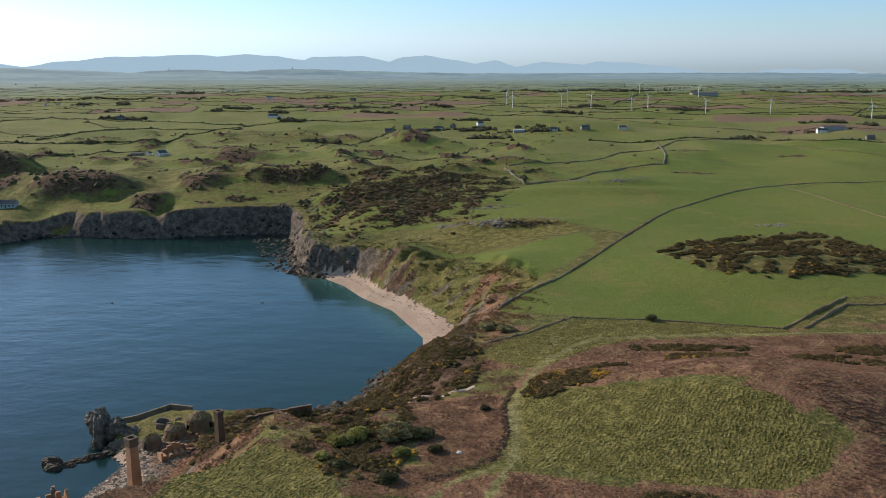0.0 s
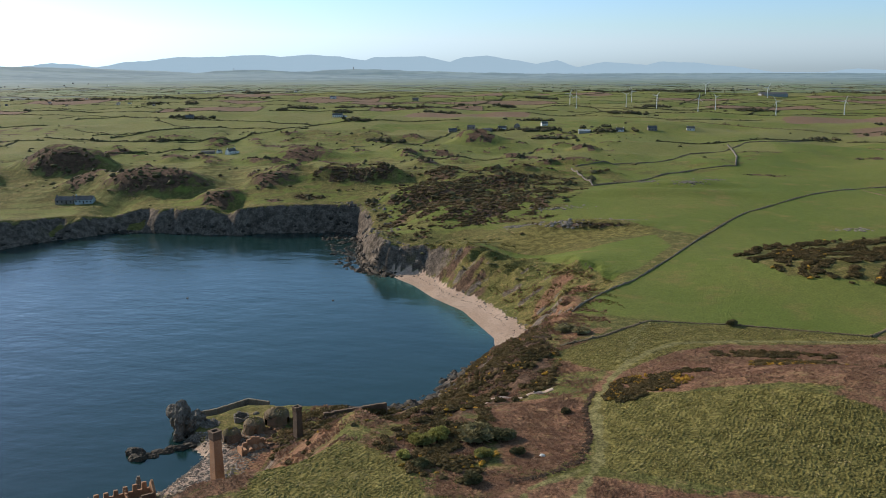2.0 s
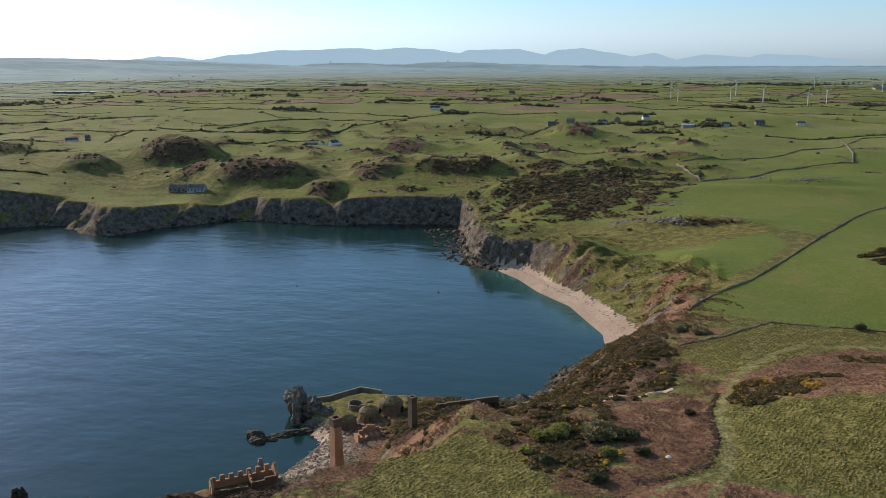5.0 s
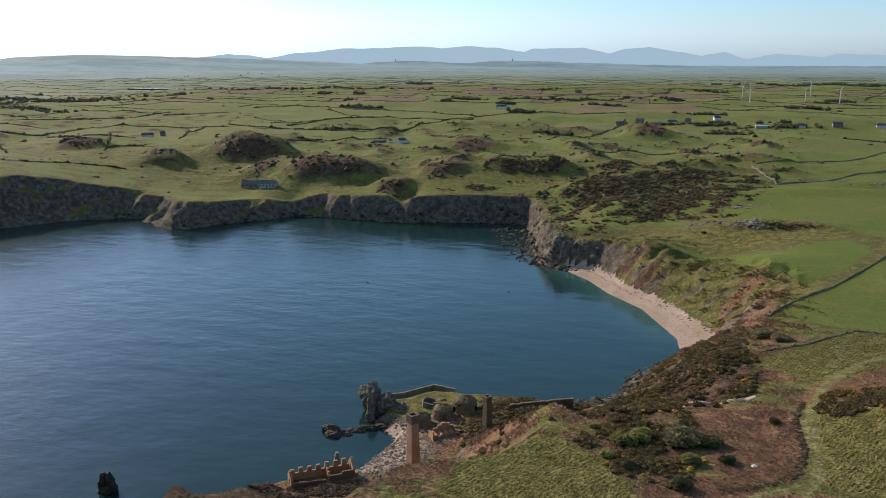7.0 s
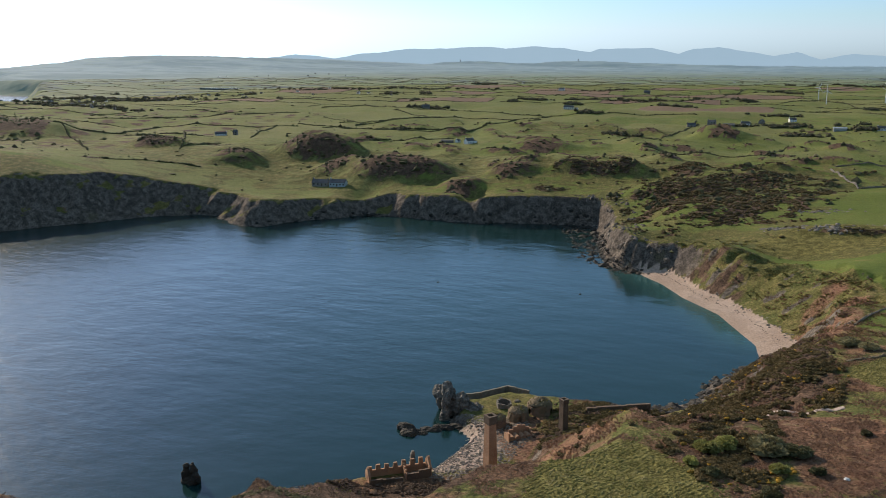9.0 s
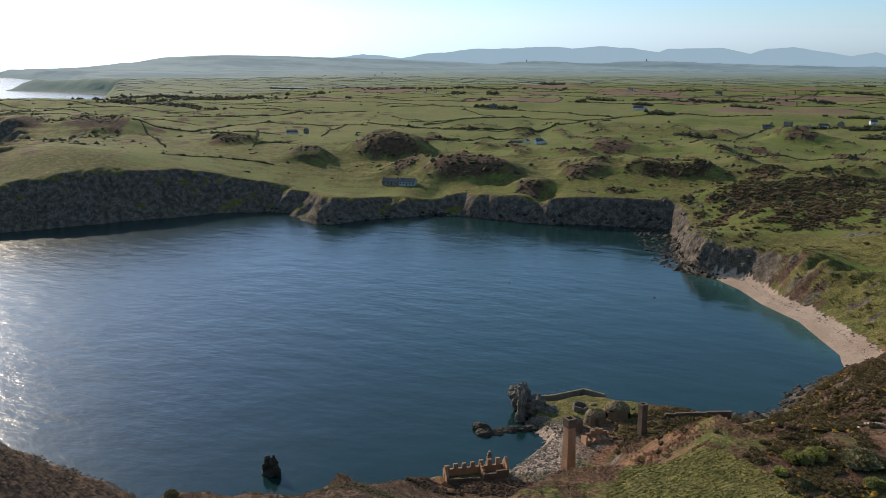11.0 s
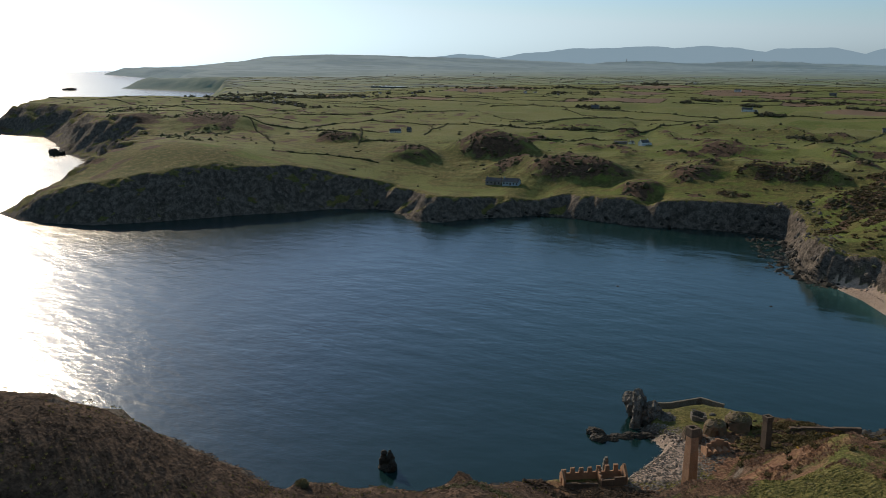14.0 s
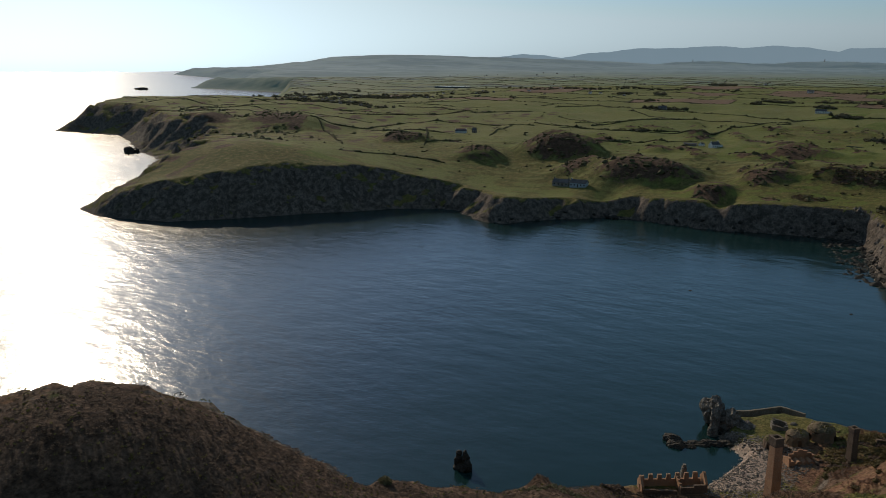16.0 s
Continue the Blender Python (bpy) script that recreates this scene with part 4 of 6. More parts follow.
    prom = [(-40, 224), (-37, 244), (-26, 264), (-10, 260), (-5, 234), (-10, 210), (-24, 200)]
    on_prom = lambda x, y: area(x, y, prom, 3) * (land_height(x, y) > 2.5) * ease(0.75 + ripple(x, y, 12, 184))
    strew("gorse", GORSE_SHAPES, *sow(1500, (-42, 198, -2, 268), on_prom, 185), 0.9, M_GORSE, "dark gorse covering the promontory", "gorse", 186, (1, 1, 0.7))
    strew("heather", HEATH_SHAPES, *sow(6000, (-42, 198, -2, 268), on_prom, 187), 0.5, M_HEATH, "dark heather covering the promontory", "heather", 188, (1, 1, 0.6))
    # clumps among the bracken
    spots = [(50, 199, 9, 4), (58, 196, 6, 3), (16, 186, 8, 6), (9, 179, 4, 4), (88, 202, 14, 5), (104, 214, 14, 4), (26, 193, 4, 2.5), (50, 213, 14, 3), (110, 190, 12, 6), (28, 131, 6, 2)]
    strew("gorse", GORSE_SHAPES, *sow_spots(spots, 0.85, 85, 0.7), 1.0, M_GORSE, "dark gorse clumps in the bracken", "gorse", 86, (1, 1, 0.75))
    strew("gorse", SMALL_BUSHES, *sow_spots(spots[:4] + [(104, 214, 6, 2)], 0.6, 87, 0.35), 0.75, M_GORSE_BLOOM, "gorse in bright yellow bloom", "gorse", 88, (1, 1, 0.95))
    strew("heather", FERNS, *sow(9000, (0, 100, 190, 232), lambda x, y: area(x, y, BRACKEN_GROUND, 2) * ease(ripple(x, y, 30, 89) * 1.2 - 0.1), 90), 0.55, M_HEATH, "dark heather patches in the bracken", "heather", 91, (1.2, 1.2, 0.5))
    # gorse knoll in the walled pasture
    strew("gorse", GORSE_SHAPES, *sow(4600, (60, 276, 165, 378), lambda x, y: area(x, y, GORSE_KNOLL, 4) * ease(0.5 + ripple(x, y, 17, 92)) * 0.8, 93), 1.4, M_GORSE, "dense dark gorse on the knoll", "gorse", 94, (1, 1, 0.8))
    strew("gorse", SMALL_BUSHES, *sow(500, (60, 276, 165, 378), lambda x, y: area(x, y, GORSE_KNOLL, 4) * ease(0.1 + ripple(x, y, 17, 92)) * 0.8, 95), 1.3, M_GORSE_BLOOM, "gorse in bloom on the knoll", "gorse", 96, (1, 1, 0.9))


near_plants()


# ---- single bushes and trees ----
def shrub(x, y, reach, mat, label, seed, tall=0.85, twigs=7):
    ob = thing("shrub", x, y, label, "shrub")
    g = np.random.RandomState(seed)
    v, f = bush_shape(seed, 9, 1500, 2, 0.25)
    part("crown", solid((v * reach * np.array([1, 1, tall]) + np.array([0, 0, 0.1 * reach]), f)), mat, ob)
    bm = bmesh.new()
    for k in range(twigs):
        a, r = g.uniform(0, math.tau), reach * g.uniform(0.1, 0.5)
        m = look((0, 0, -0.3), (math.cos(a) * r, math.sin(a) * r, reach * 0.8)) @ Matrix.Translation((0, 0, -reach * 0.4))
        bmesh.ops.create_cone(bm, segments=5, radius1=0.05, radius2=0.09, depth=reach * 0.9, cap_ends=True, matrix=m)
    part("stems", bm, M_BARK, ob)
    return ob


shrub(47, 242.5, 1.6, M_SCRUB, "lone dark hawthorn bush beside the field wall", 201, 0.9)
shrub(-33, 153.5, 2.3, M_SHRUB, "bright green rounded willow shrub on the slope", 202)
shrub(-29.5, 156.5, 2.2, M_SHRUB, "yellow-green willow shrub on the slope", 203, 0.8)
shrub(-22, 157, 3.6, M_THORN, "wide grey-green thorn thicket on the slope", 204, 0.55)
shrub(-17.5, 157.5, 2.6, M_SCRUB, "olive green thorn shrub on the slope", 205, 0.6)
shrub(-20.5, 148, 1.7, M_SHRUB, "green rounded shrub in the bracken", 206)
shrub(-35.5, 147, 1.4, M_SHRUB, "small light green shrub on the slope", 207)
shrub(-32, 143, 1.5, M_SCRUB, "olive green shrub at the field's edge", 208)
shrub(-22, 137.5, 1.8, M_SCRUB, "dark green rounded shrub below the bracken", 209)
shrub(-14, 150, 1.3, M_SCRUB, "small green shrub in the bracken", 210)
shrub(-4, 171, 1.1, M_SCRUB, "small dark thorn beside the path", 211)
shrub(-1, 236, 3.2, M_THORN, "grey leafless blackthorn thicket at the wall's end", 212, 0.5)
shrub(3, 232, 2.6, M_THORN, "grey leafless blackthorn thicket on the bank", 213, 0.5)
shrub(-125, 93, 1.2, M_SCRUB, "small dark bush on the heather slope", 214, 0.8)


# ---- far scrub, hedges and trees ----
def far_plants():
    keep, g = scrub_cover, np.random.RandomState(9)
    x, y = sow(52000, (-560, 455, 270, 880), lambda x, y: keep(x, y) * (0.35 + 0.65 * ease((620 - y) / 60)), 105)
    strew("gorse", FAR_BUSHES, x, y, 0.42 + np.minimum(g.exponential(0.42, x.shape), 1.9), M_SCRUB, "dark gorse thickets on the knolls", "gorse", 106, (1.35, 1, 0.8), 0.4)
    x, y = sow(22000, (-150, 385, 45, 560), keep, 107)
    strew("gorse", SMALL_BUSHES, x, y, 0.4 + np.minimum(g.exponential(0.35, x.shape), 1.4), M_GORSE, "patchy gorse and thorn behind the cliff corner", "gorse", 108, (1.3, 1, 0.75), 0.4)
    x, y = sow(2600, (-520, 470, 140, 860), lambda x, y: ease(ripple(x, y, 33, 109) * 1.3 - 0.15) * ease((coast_distance(x, y)[0] - 12) / 10) * (np.maximum(area(x, y, PASTURE_WALLED, 3), area(x, y, PASTURE_UPPER, 3)) < 0.3), 110)
    strew("gorse", SMALL_BUSHES, x, y, 0.3 + np.minimum(g.exponential(0.3, x.shape), 1.2), M_SCRUB, "single gorse bushes on the grazing land", "gorse", 111, (1.4, 1, 0.75), 0.4)
    west = [(-618, 560, 26, 22), (-655, 600, 34, 22), (-700, 590, 20, 14), (-600, 490, 26, 8), (-560, 470, 26, 10), (-520, 440, 22, 8), (-760, 600, 40, 16), (-820, 640, 46, 16), (-690, 530, 30, 14), (-560, 640, 18, 10), (-880, 690, 50, 18)]
    inside_west = lambda x, y: np.maximum.reduce([1.0 - 1.05 * np.hypot((x - cx) / rx, (y - cy) / ry) for cx, cy, rx, ry in west])
    head = lambda x, y: ease((np.maximum(inside_west(x, y), -0.35) + 0.4 * ripple(x, y, 36, 111) + 0.3 * ripple(x, y, 13, 112)) * 2.5) * ease((coast_distance(x, y)[0] - 10) / 20)
    x, y = sow(34000, (-1100, 330, -440, 900), head, 112)
    strew("gorse", FAR_BUSHES, x, y, 0.5 + np.minimum(g.exponential(0.5, x.shape), 2.0), M_SCRUB, "scrub on the headland", "gorse", 113, (1.3, 1, 0.75), 0.4)
    # cliff-face growth
    face = lambda x, y: (coast_distance(x, y)[0] > 14) * (coast_distance(x, y)[0] < 46) * ease(0.3 + ripple(x, y, 9, 114)) * (1 - area(x, y, PASTURE_CLIFF, 3))
    strew("rough_grass", TUFTS, *sow(15000, (-60, 255, 18, 392), face, 115), 0.6, M_TUSSOCK, "long grass on the slope above the beach", "grass", 116, (1, 1, 0.6))
    strew("bracken", FERNS, *sow(5000, (-26, 236, 12, 330), lambda x, y: face(x, y) * (y < 325), 117), 0.7, M_BRACKEN, "dead bracken on the slope above the beach", "bracken", 118, (1.2, 1.2, 0.6))
    strew("gorse", SMALL_BUSHES, *sow(2200, (-70, 300, 10, 400), lambda x, y: face(x, y) * 0.4 * ease((y - 310) / 20), 119), 0.9, M_SCRUB, "scrub on the slope above the beach", "gorse", 120, (1, 1, 0.7))


far_plants()


def hedges():
    """Field hedges and banks along the borders of the far fields."""
    g = np.random.RandomState(130)
    px, py, pt = [], [], []
    for row in range(6, 62):
        far = row * FIELD_D
        half = 300 + 0.62 * far
        step = 2.0 if far < 1200 else (3.2 if far < 2200 else 7)
        shift = float(row_shift(np.float64(row)))
        for col in range(int(-half * 1.25 / FIELD_W) - 1, int(half * 1.1 / FIELD_W) + 2):
            u0 = col - shift
            for kind in (0, 1):
                if g.uniform() < (0.06 if kind == 0 else 0.2):
                    continue
                t = np.arange(0, 1, step / (FIELD_W if kind == 0 else FIELD_D))
                u, v = (u0 + t, np.full_like(t, row)) if kind == 0 else (np.full_like(t, u0), row + t)
                a, b = field_warp(u, v)
                x, y = u * FIELD_W + a, v * FIELD_D + b
                gap = ripple(x, y, 55, 131) > -0.95
                px.append(x[gap]), py.append(y[gap])
                pt.append(np.arctan2(np.gradient(y), np.gradient(x))[gap])
    x, y, t = np.concatenate(px), np.concatenate(py), np.concatenate(pt)
    d = coast_distance(x, y)[0]
    ok = (d > 30) & (np.hypot(x, y) < 2500) & ((np.hypot(x, y) > 1180) | ((x < -620) & (y > 640)))
    x, y, t = x[ok], y[ok], t[ok]
    r = np.hypot(x, y)
    size = np.where(r < 1300, 1.0, 1.15) * g.uniform(0.6, 1.25, x.shape)
    strew("hedgerow", FAR_BUSHES, x, y, size, M_SCRUB, "dark hedges and overgrown banks between the fields", "hedge", 132, (1.9, 0.8, 0.9), 0.3, 0.1, None, t)


hedges()


def hedge_line(*corners):
    """One field boundary: a dark bank and hedge along a line of corners."""
    xs, ys, ts = [], [], []
    for (x0, y0), (x1, y1) in zip(corners, corners[1:]):
        far = math.hypot(x0, y0)
        n = max(2, int(math.hypot(x1 - x0, y1 - y0) / (0.9 if far < 900 else 1.5)))
        t = np.arange(n) / n
        xs.append(x0 + (x1 - x0) * t), ys.append(y0 + (y1 - y0) * t), ts.append(np.full(n, math.atan2(y1 - y0, x1 - x0)))
    x, y, t = np.concatenate(xs), np.concatenate(ys), np.concatenate(ts)
    g = np.random.RandomState(int(abs(x[0]) + abs(y[0])))
    x, y = x + 1.2 * ripple(x, y, 40, 133), y + 1.2 * ripple(y, x, 40, 134)
    keep = ripple(x, y, 38, 135) > -1.0
    size = (0.75 + 0.6 * ease(ripple(x, y, 30, 136))) * g.uniform(0.6, 1.3, x.shape) * (1 + np.hypot(x, y) / 2500)
    strew("hedgerow", FAR_BUSHES, x[keep], y[keep], size[keep], M_SCRUB, "dark overgrown bank and hedge between two fields", "hedge", int(abs(x[0])), (1.5, 0.75, 0.9), 0.35, 0.1, None, t[keep])


hedge_line((-420, 742), (-349, 750), (-280, 767))
hedge_line((-430, 800), (-392, 834), (-356, 884), (-341, 909), (-252, 890), (-240, 944), (-176, 974), (-86, 973))
hedge_line((-563, 1015), (-534, 1084), (-423, 1006), (-344, 972), (-246, 942))
hedge_line((-280, 767), (-275, 815), (-239, 890))
hedge_line((-131, 706), (-104, 717), (-89, 799), (-82, 915))
hedge_line((6, 1244), (59, 1323), (139, 1203), (191, 1188), (251, 1217), (287, 1201))
hedge_line((-60, 1532), (74, 1619), (144, 1694))
hedge_line((216, 1313), (314, 1613), (388, 1662), (412, 1416))
hedge_line((268, 1296), (317, 1441))
hedge_line((263, 1101), (361, 1330))
hedge_line((49, 1115), (170, 1147), (262, 1110), (368, 1098), (451, 1044), (556, 1225))
hedge_line((-10, 1114), (48, 1109), (116, 1067), (180, 1035), (267, 1036))
hedge_line((156, 1035), (239, 907), (286, 871), (352, 894), (413, 869))
hedge_line((101, 759), (172, 768), (248, 801), (306, 767), (362, 762))
hedge_line((270, 734), (284, 679), (306, 644))
hedge_line((-103, 642), (-60, 632), (-18, 630), (0, 717))
hedge_line((-268, 1225), (-208, 1374), (-123, 1440))
hedge_line((-147, 1164), (-79, 1323), (-41, 1565))
hedge_line((-451, 992), (-361, 882))
hedge_line((-474, 849), (-398, 798))
hedge_line((-619, 608), (-578, 642), (-590, 726), (-504, 732), (-447, 743))
hedge_line((-612, 609), (-549, 561), (-477, 490))
hedge_line((-442, 462), (-426, 490), (-406, 497), (-389, 500))
hedge_line((-451, 563), (-443, 605))
hedge_line((-445, 554), (-527, 673))
hedge_line((-442, 648), (-469, 737))
hedge_line((-543, 624), (-477, 638))
hedge_line((-457, 761), (-344, 756), (-294, 787))
hedge_line((-408, 792), (-373, 859), (-356, 901))
hedge_line((-692, 732), (-640, 777), (-606, 891))
hedge_line((-730, 895), (-595, 872), (-554, 940))
hedge_line((-338, 640), (-305, 672), (-268, 694))


def far_woods():
    g = np.random.RandomState(140)
    spots = []
    for k in range(70):
        y = 750 * math.exp(g.uniform(0, 1.75))
        x = g.uniform(-0.95, 0.6) * y
        spots.append((x, y, g.uniform(8, 30) * (0.6 + y / 2500), g.uniform(5, 11) * (0.6 + y / 2500)))
    xs, ys = [], []
    for cx, cy, rx, ry in spots:
        n = int(10 + rx * ry * 0.12)
        xs.append(cx + g.normal(size=n) * rx * 0.5), ys.append(cy + g.normal(size=n) * ry * 0.5)
    for cx, cy, rx, ry, n in ((-421, 1030, 32, 9, 60), (-1000, 1180, 160, 60, 240), (-820, 860, 110, 24, 110), (-1250, 1330, 130, 40, 160), (0, 880, 70, 12, 60), (60, 850, 40, 7, 40),
                              (240, 1800, 200, 20, 160), (700, 1700, 160, 20, 120), (500, 2400, 300, 30, 200), (-700, 1500, 220, 30, 120), (-200, 1250, 150, 20, 80), (350, 860, 30, 6, 24)):
        xs.append(cx + g.normal(size=n) * rx * 0.5), ys.append(cy + g.normal(size=n) * ry * 0.5)
    x, y = np.concatenate(xs), np.concatenate(ys)
    ok = (coast_distance(x, y)[0] > 25) & (np.hypot(x, y) < 1900)
    x, y = x[ok], y[ok]
    strew("far_woodland", SMALL_BUSHES, x, y, 3.4 * g.uniform(0.6, 1.4, x.shape) * (0.75 + np.hypot(x, y) / 4000), M_TREE, "dark copses and shelter belts among the far fields", "trees", 141, (1, 1, 0.95))


far_woods()

# ---- field walls ----
def field_wall(line, high, thick, label, mat=None, seed=1, group="dry stone field walls"):
    """A dry stone wall along a line: uneven courses, a ragged top, following the ground."""
    g = np.random.RandomState(seed)
    pts = [np.array(p, float) for p in line]
    base = thing("field_wall", pts[0][0], pts[0][1], label, "wall", group=group)
    ox, oy, oz = base.matrix_world.translation
    xs, ys = [], []
    for a, b in zip(pts, pts[1:]):
        n = max(2, int(np.linalg.norm(b - a) / 1.1))
        for k in range(n):
            p = a + (b - a) * k / n
            xs.append(p[0] + g.uniform(-0.12, 0.12)), ys.append(p[1] + g.uniform(-0.12, 0.12))
    xs.append(pts[-1][0]), ys.append(pts[-1][1])
    xs, ys = np.array(xs), np.array(ys)
    zs = land_height(xs, ys)
    tx, ty = np.gradient(xs), np.gradient(ys)
    tl = np.hypot(tx, ty)
    nx, ny = -ty / tl, tx / tl
    n = len(xs)
    top = high * g.uniform(0.5, 1.25, n) * (0.75 + 0.25 * np.sin(np.arange(n) * 0.23 + seed))
    rings = []
    for side, level, w in ((-1, -0.4, 0.62), (-1, 0.5, 0.52), (-1, 1.0, 0.3), (1, 1.0, 0.3), (1, 0.5, 0.52), (1, -0.4, 0.62)):
        w = thick * w * g.uniform(0.8, 1.2, n)
        h = zs + (top * level if level > 0 else level) + g.uniform(-0.05, 0.05, n)
        rings.append(np.stack([xs + side * nx * w - ox, ys + side * ny * w - oy, h - oz], 1))
    v = np.stack(rings, 1).reshape(-1, 3)
    f = []
    for i in range(n - 1):
        for k in range(5):
            f.append((i * 6 + k, i * 6 + k + 1, i * 6 + 6 + k + 1, i * 6 + 6 + k))
    for i in (0, n - 1):
        f.append((i * 6, i * 6 + 1, i * 6 + 4, i * 6 + 5))
        f.append((i * 6 + 1, i * 6 + 2, i * 6 + 3, i * 6 + 4))
    ob = new("stones", mesh_from("stones", v, f, mat or M_WALLSTONE))
    ob.parent = base
    # loose coping stones along the top
    pick = np.where(g.uniform(size=n) < 0.55)[0]
    bits = []
    for i in pick:
        bv, bf = blob(int(g.randint(40)) + 300, 1, 0.25, -0.8)
        bits.append((bv * g.uniform(0.2, 0.42) * np.array([1.2, 1, 0.7]) + np.array([xs[i] - ox, ys[i] - oy, zs[i] + top[i] - oz]), bf))
    if bits:
        cv, cf = merge(bits)
        co = new("coping", mesh_from("coping", cv, cf, mat or M_WALLSTONE))
        co.parent = base
    return base


LONG_WALL = [(2, 253), (11, 269), (24, 289), (44, 325), (63, 366), (98, 429), (144, 480), (187, 519), (208, 522), (249, 524), (330, 520)]
field_wall(LONG_WALL, 0.6, 0.42, "long dark dry stone wall dividing the pastures", None, 1)
field_wall([(23, 243), (45, 243), (70, 239), (83, 235)], 0.32, 0.6, "low overgrown stone wall below the pasture", M_BANK, 2)
field_wall([(83, 235), (97, 249), (113, 264)], 0.8, 0.9, "brown earth bank at the field corner", M_BANK, 3)
field_wall([(89, 235), (110, 257), (122, 257), (175, 255)], 0.8, 0.9, "brown earth bank beside the lane", M_BANK, 4)
field_wall([(-3, 221), (10, 229), (23, 243)], 0.4, 1.0, "overgrown brown earth bank above the bracken", M_BANK, 5)
field_wall([(28, 507), (53, 522), (80, 563), (104, 589), (130, 592)], 0.9, 0.7, "dark dry stone wall across the upper pasture", None, 6)
field_wall([(22, 583), (64, 618), (98, 650), (118, 691), (146, 695), (176, 755), (193, 753), (248, 803)], 0.8, 0.7, "dry stone wall along the upper fields", None, 7)
field_wall([(159, 743), (146, 657), (130, 592)], 1.3, 1.0, "pale dry stone wall between the fields", M_RUBBLE, 8)
field_wall([(19, 574), (28, 507)], 1.2, 0.9, "pale dry stone wall running downhill", M_RUBBLE, 9)
field_wall([(182, 510), (186, 452), (191, 402), (196, 372)], 0.4, 0.5, "low broken stone wall in the pasture", M_BANK, 10)
field_wall([(-27, 186), (-6, 191)], 0.35, 1.2, "pale broken track of rubble on the slope", M_SHINGLE, 11)


# ---- rocks ----
def boulders(name, x, y, size, mat, label, seed, stretch=(1.2, 1, 0.75), sink=0.25):
    return strew(name, [blob(s, 1, 0.28, -0.6) for s in range(401, 407)], x, y, size, mat, label, "rocks", seed, stretch, 0.3, sink)


def shore_rocks():
    toe = [(-75, 376), (-84, 382), (-95, 400), (-103, 424), (-111, 452), (-118, 470)]
    near = lambda x, y: ease((12 - line_distance(x, y, toe)[0]) / 8) * (coast_distance(x, y)[0] < 3)
    x, y = sow(9000, (-150, 360, -60, 490), near, 150)
    z = np.maximum(land_height(x, y), -0.35)
    strew("shore_boulders", [blob(s, 1, 0.28, -0.6) for s in range(401, 407)], x, y, 0.3 + np.random.RandomState(1).exponential(0.45, x.shape), M_WETROCK, "dark wet boulders below the cliff corner", "rocks", 151, (1.2, 1, 0.75), 0.3, 0.2, z)
    x, y = sow(900, (-70, 285, -8, 385), lambda x, y: ease((2.5 - np.abs(coast_distance(x, y)[0] - 1.0 - strand_width(coast_distance(x, y)[2]))) / 2), 152)
    boulders("beach_boulders", x, y, np.random.RandomState(2).uniform(0.25, 0.9, x.shape), M_RUBBLE, "grey boulders along the top of the beach", 153)
    x, y = sow(5200, (-72, 262, -8, 385), lambda x, y: ease((strand_width(coast_distance(x, y)[2]) + 1 - coast_distance(x, y)[0]) / 2) * (coast_distance(x, y)[0] > -0.5) * (coast_distance(x, y)[2] > BEACH[0]) * (coast_distance(x, y)[2] < BEACH[1]), 154)
    boulders("beach_shingle", x, y, 0.13, M_SHINGLE, "pink-grey shingle and cobbles", 155)
    x, y = sow(14000, (-72, 262, -8, 385), lambda x, y: ease((0.9 - np.abs(coast_distance(x, y)[0] - 0.72 * strand_width(coast_distance(x, y)[2]) - 0.8 * ripple(x, y, 9, 190))) / 0.5) * 0.6, 191)
    boulders("wrack_line", x, y, 0.2, M_WETROCK, "dark line of seaweed and small stones on the beach", 192)
    x, y = sow(3600, (-100, 158, -74, 194), lambda x, y: (land_height(x, y) < 3.4) * (coast_distance(x, y)[0] > -2) * (coast_distance(x, y)[0] < 15), 156)
    boulders("cove_rubble", x, y, np.random.RandomState(3).uniform(0.1, 0.42, x.shape), M_COBBLE, "pale grey rubble and stones in the cove", 157)
    for k, (cx, cy, rx, ry, n) in enumerate(((60, 515, 5, 3, 30), (82, 507, 9, 4, 60), (101, 535, 8, 3, 40), (6, 391, 10, 3, 60), (-16, 406, 6, 3, 60), (6, 441, 12, 5, 60), (133, 386, 7, 3, 30), (-10, 398, 8, 3, 30), (30, 400, 10, 3, 30))):
        g = np.random.RandomState(160 + k)
        boulders("rock_outcrop", cx + g.normal(size=n) * rx * 0.6, cy + g.normal(size=n) * ry * 0.6, g.uniform(0.3, 1.2, n), M_RUBBLE, "grey rock outcrop in the pasture", 170 + k)
    x, y = sow(1300, (-62, 206, -12, 275), lambda x, y: ease((5.5 - np.abs(coast_distance(x, y)[0] - 2.5)) / 2), 193)
    boulders("shore_boulders", x, y, np.random.RandomState(5).uniform(0.4, 1.5, x.shape), M_WETROCK, "dark broken rock at the promontory's foot", 194)
    corner = lambda x, y: (coast_distance(x, y)[2] > 27.6) * (coast_distance(x, y)[2] < 35) * ease((14 - np.abs(coast_distance(x, y)[0] - 9)) / 6) * ease(0.45 + ripple(x, y, 8, 195))
    x, y = sow(1500, (-125, 340, -30, 485), corner, 196)
    boulders("cliff_rocks", x, y, np.random.RandomState(6).uniform(0.4, 1.5, x.shape), M_ROCK, "dark broken rock on the cliff corner", 197, (1.1, 1, 1.1), 0.5)
    x, y = sow(1200, (-125, 340, -30, 485), lambda x, y: corner(x + 5, y + 4) * ease((coast_distance(x, y)[0] - 5) / 5), 198)
    strew("gorse", FAR_BUSHES, x, y, 0.9, M_SCRUB, "dark scrub clinging to the cliff corner", "gorse", 199, (1.2, 1.2, 0.7))
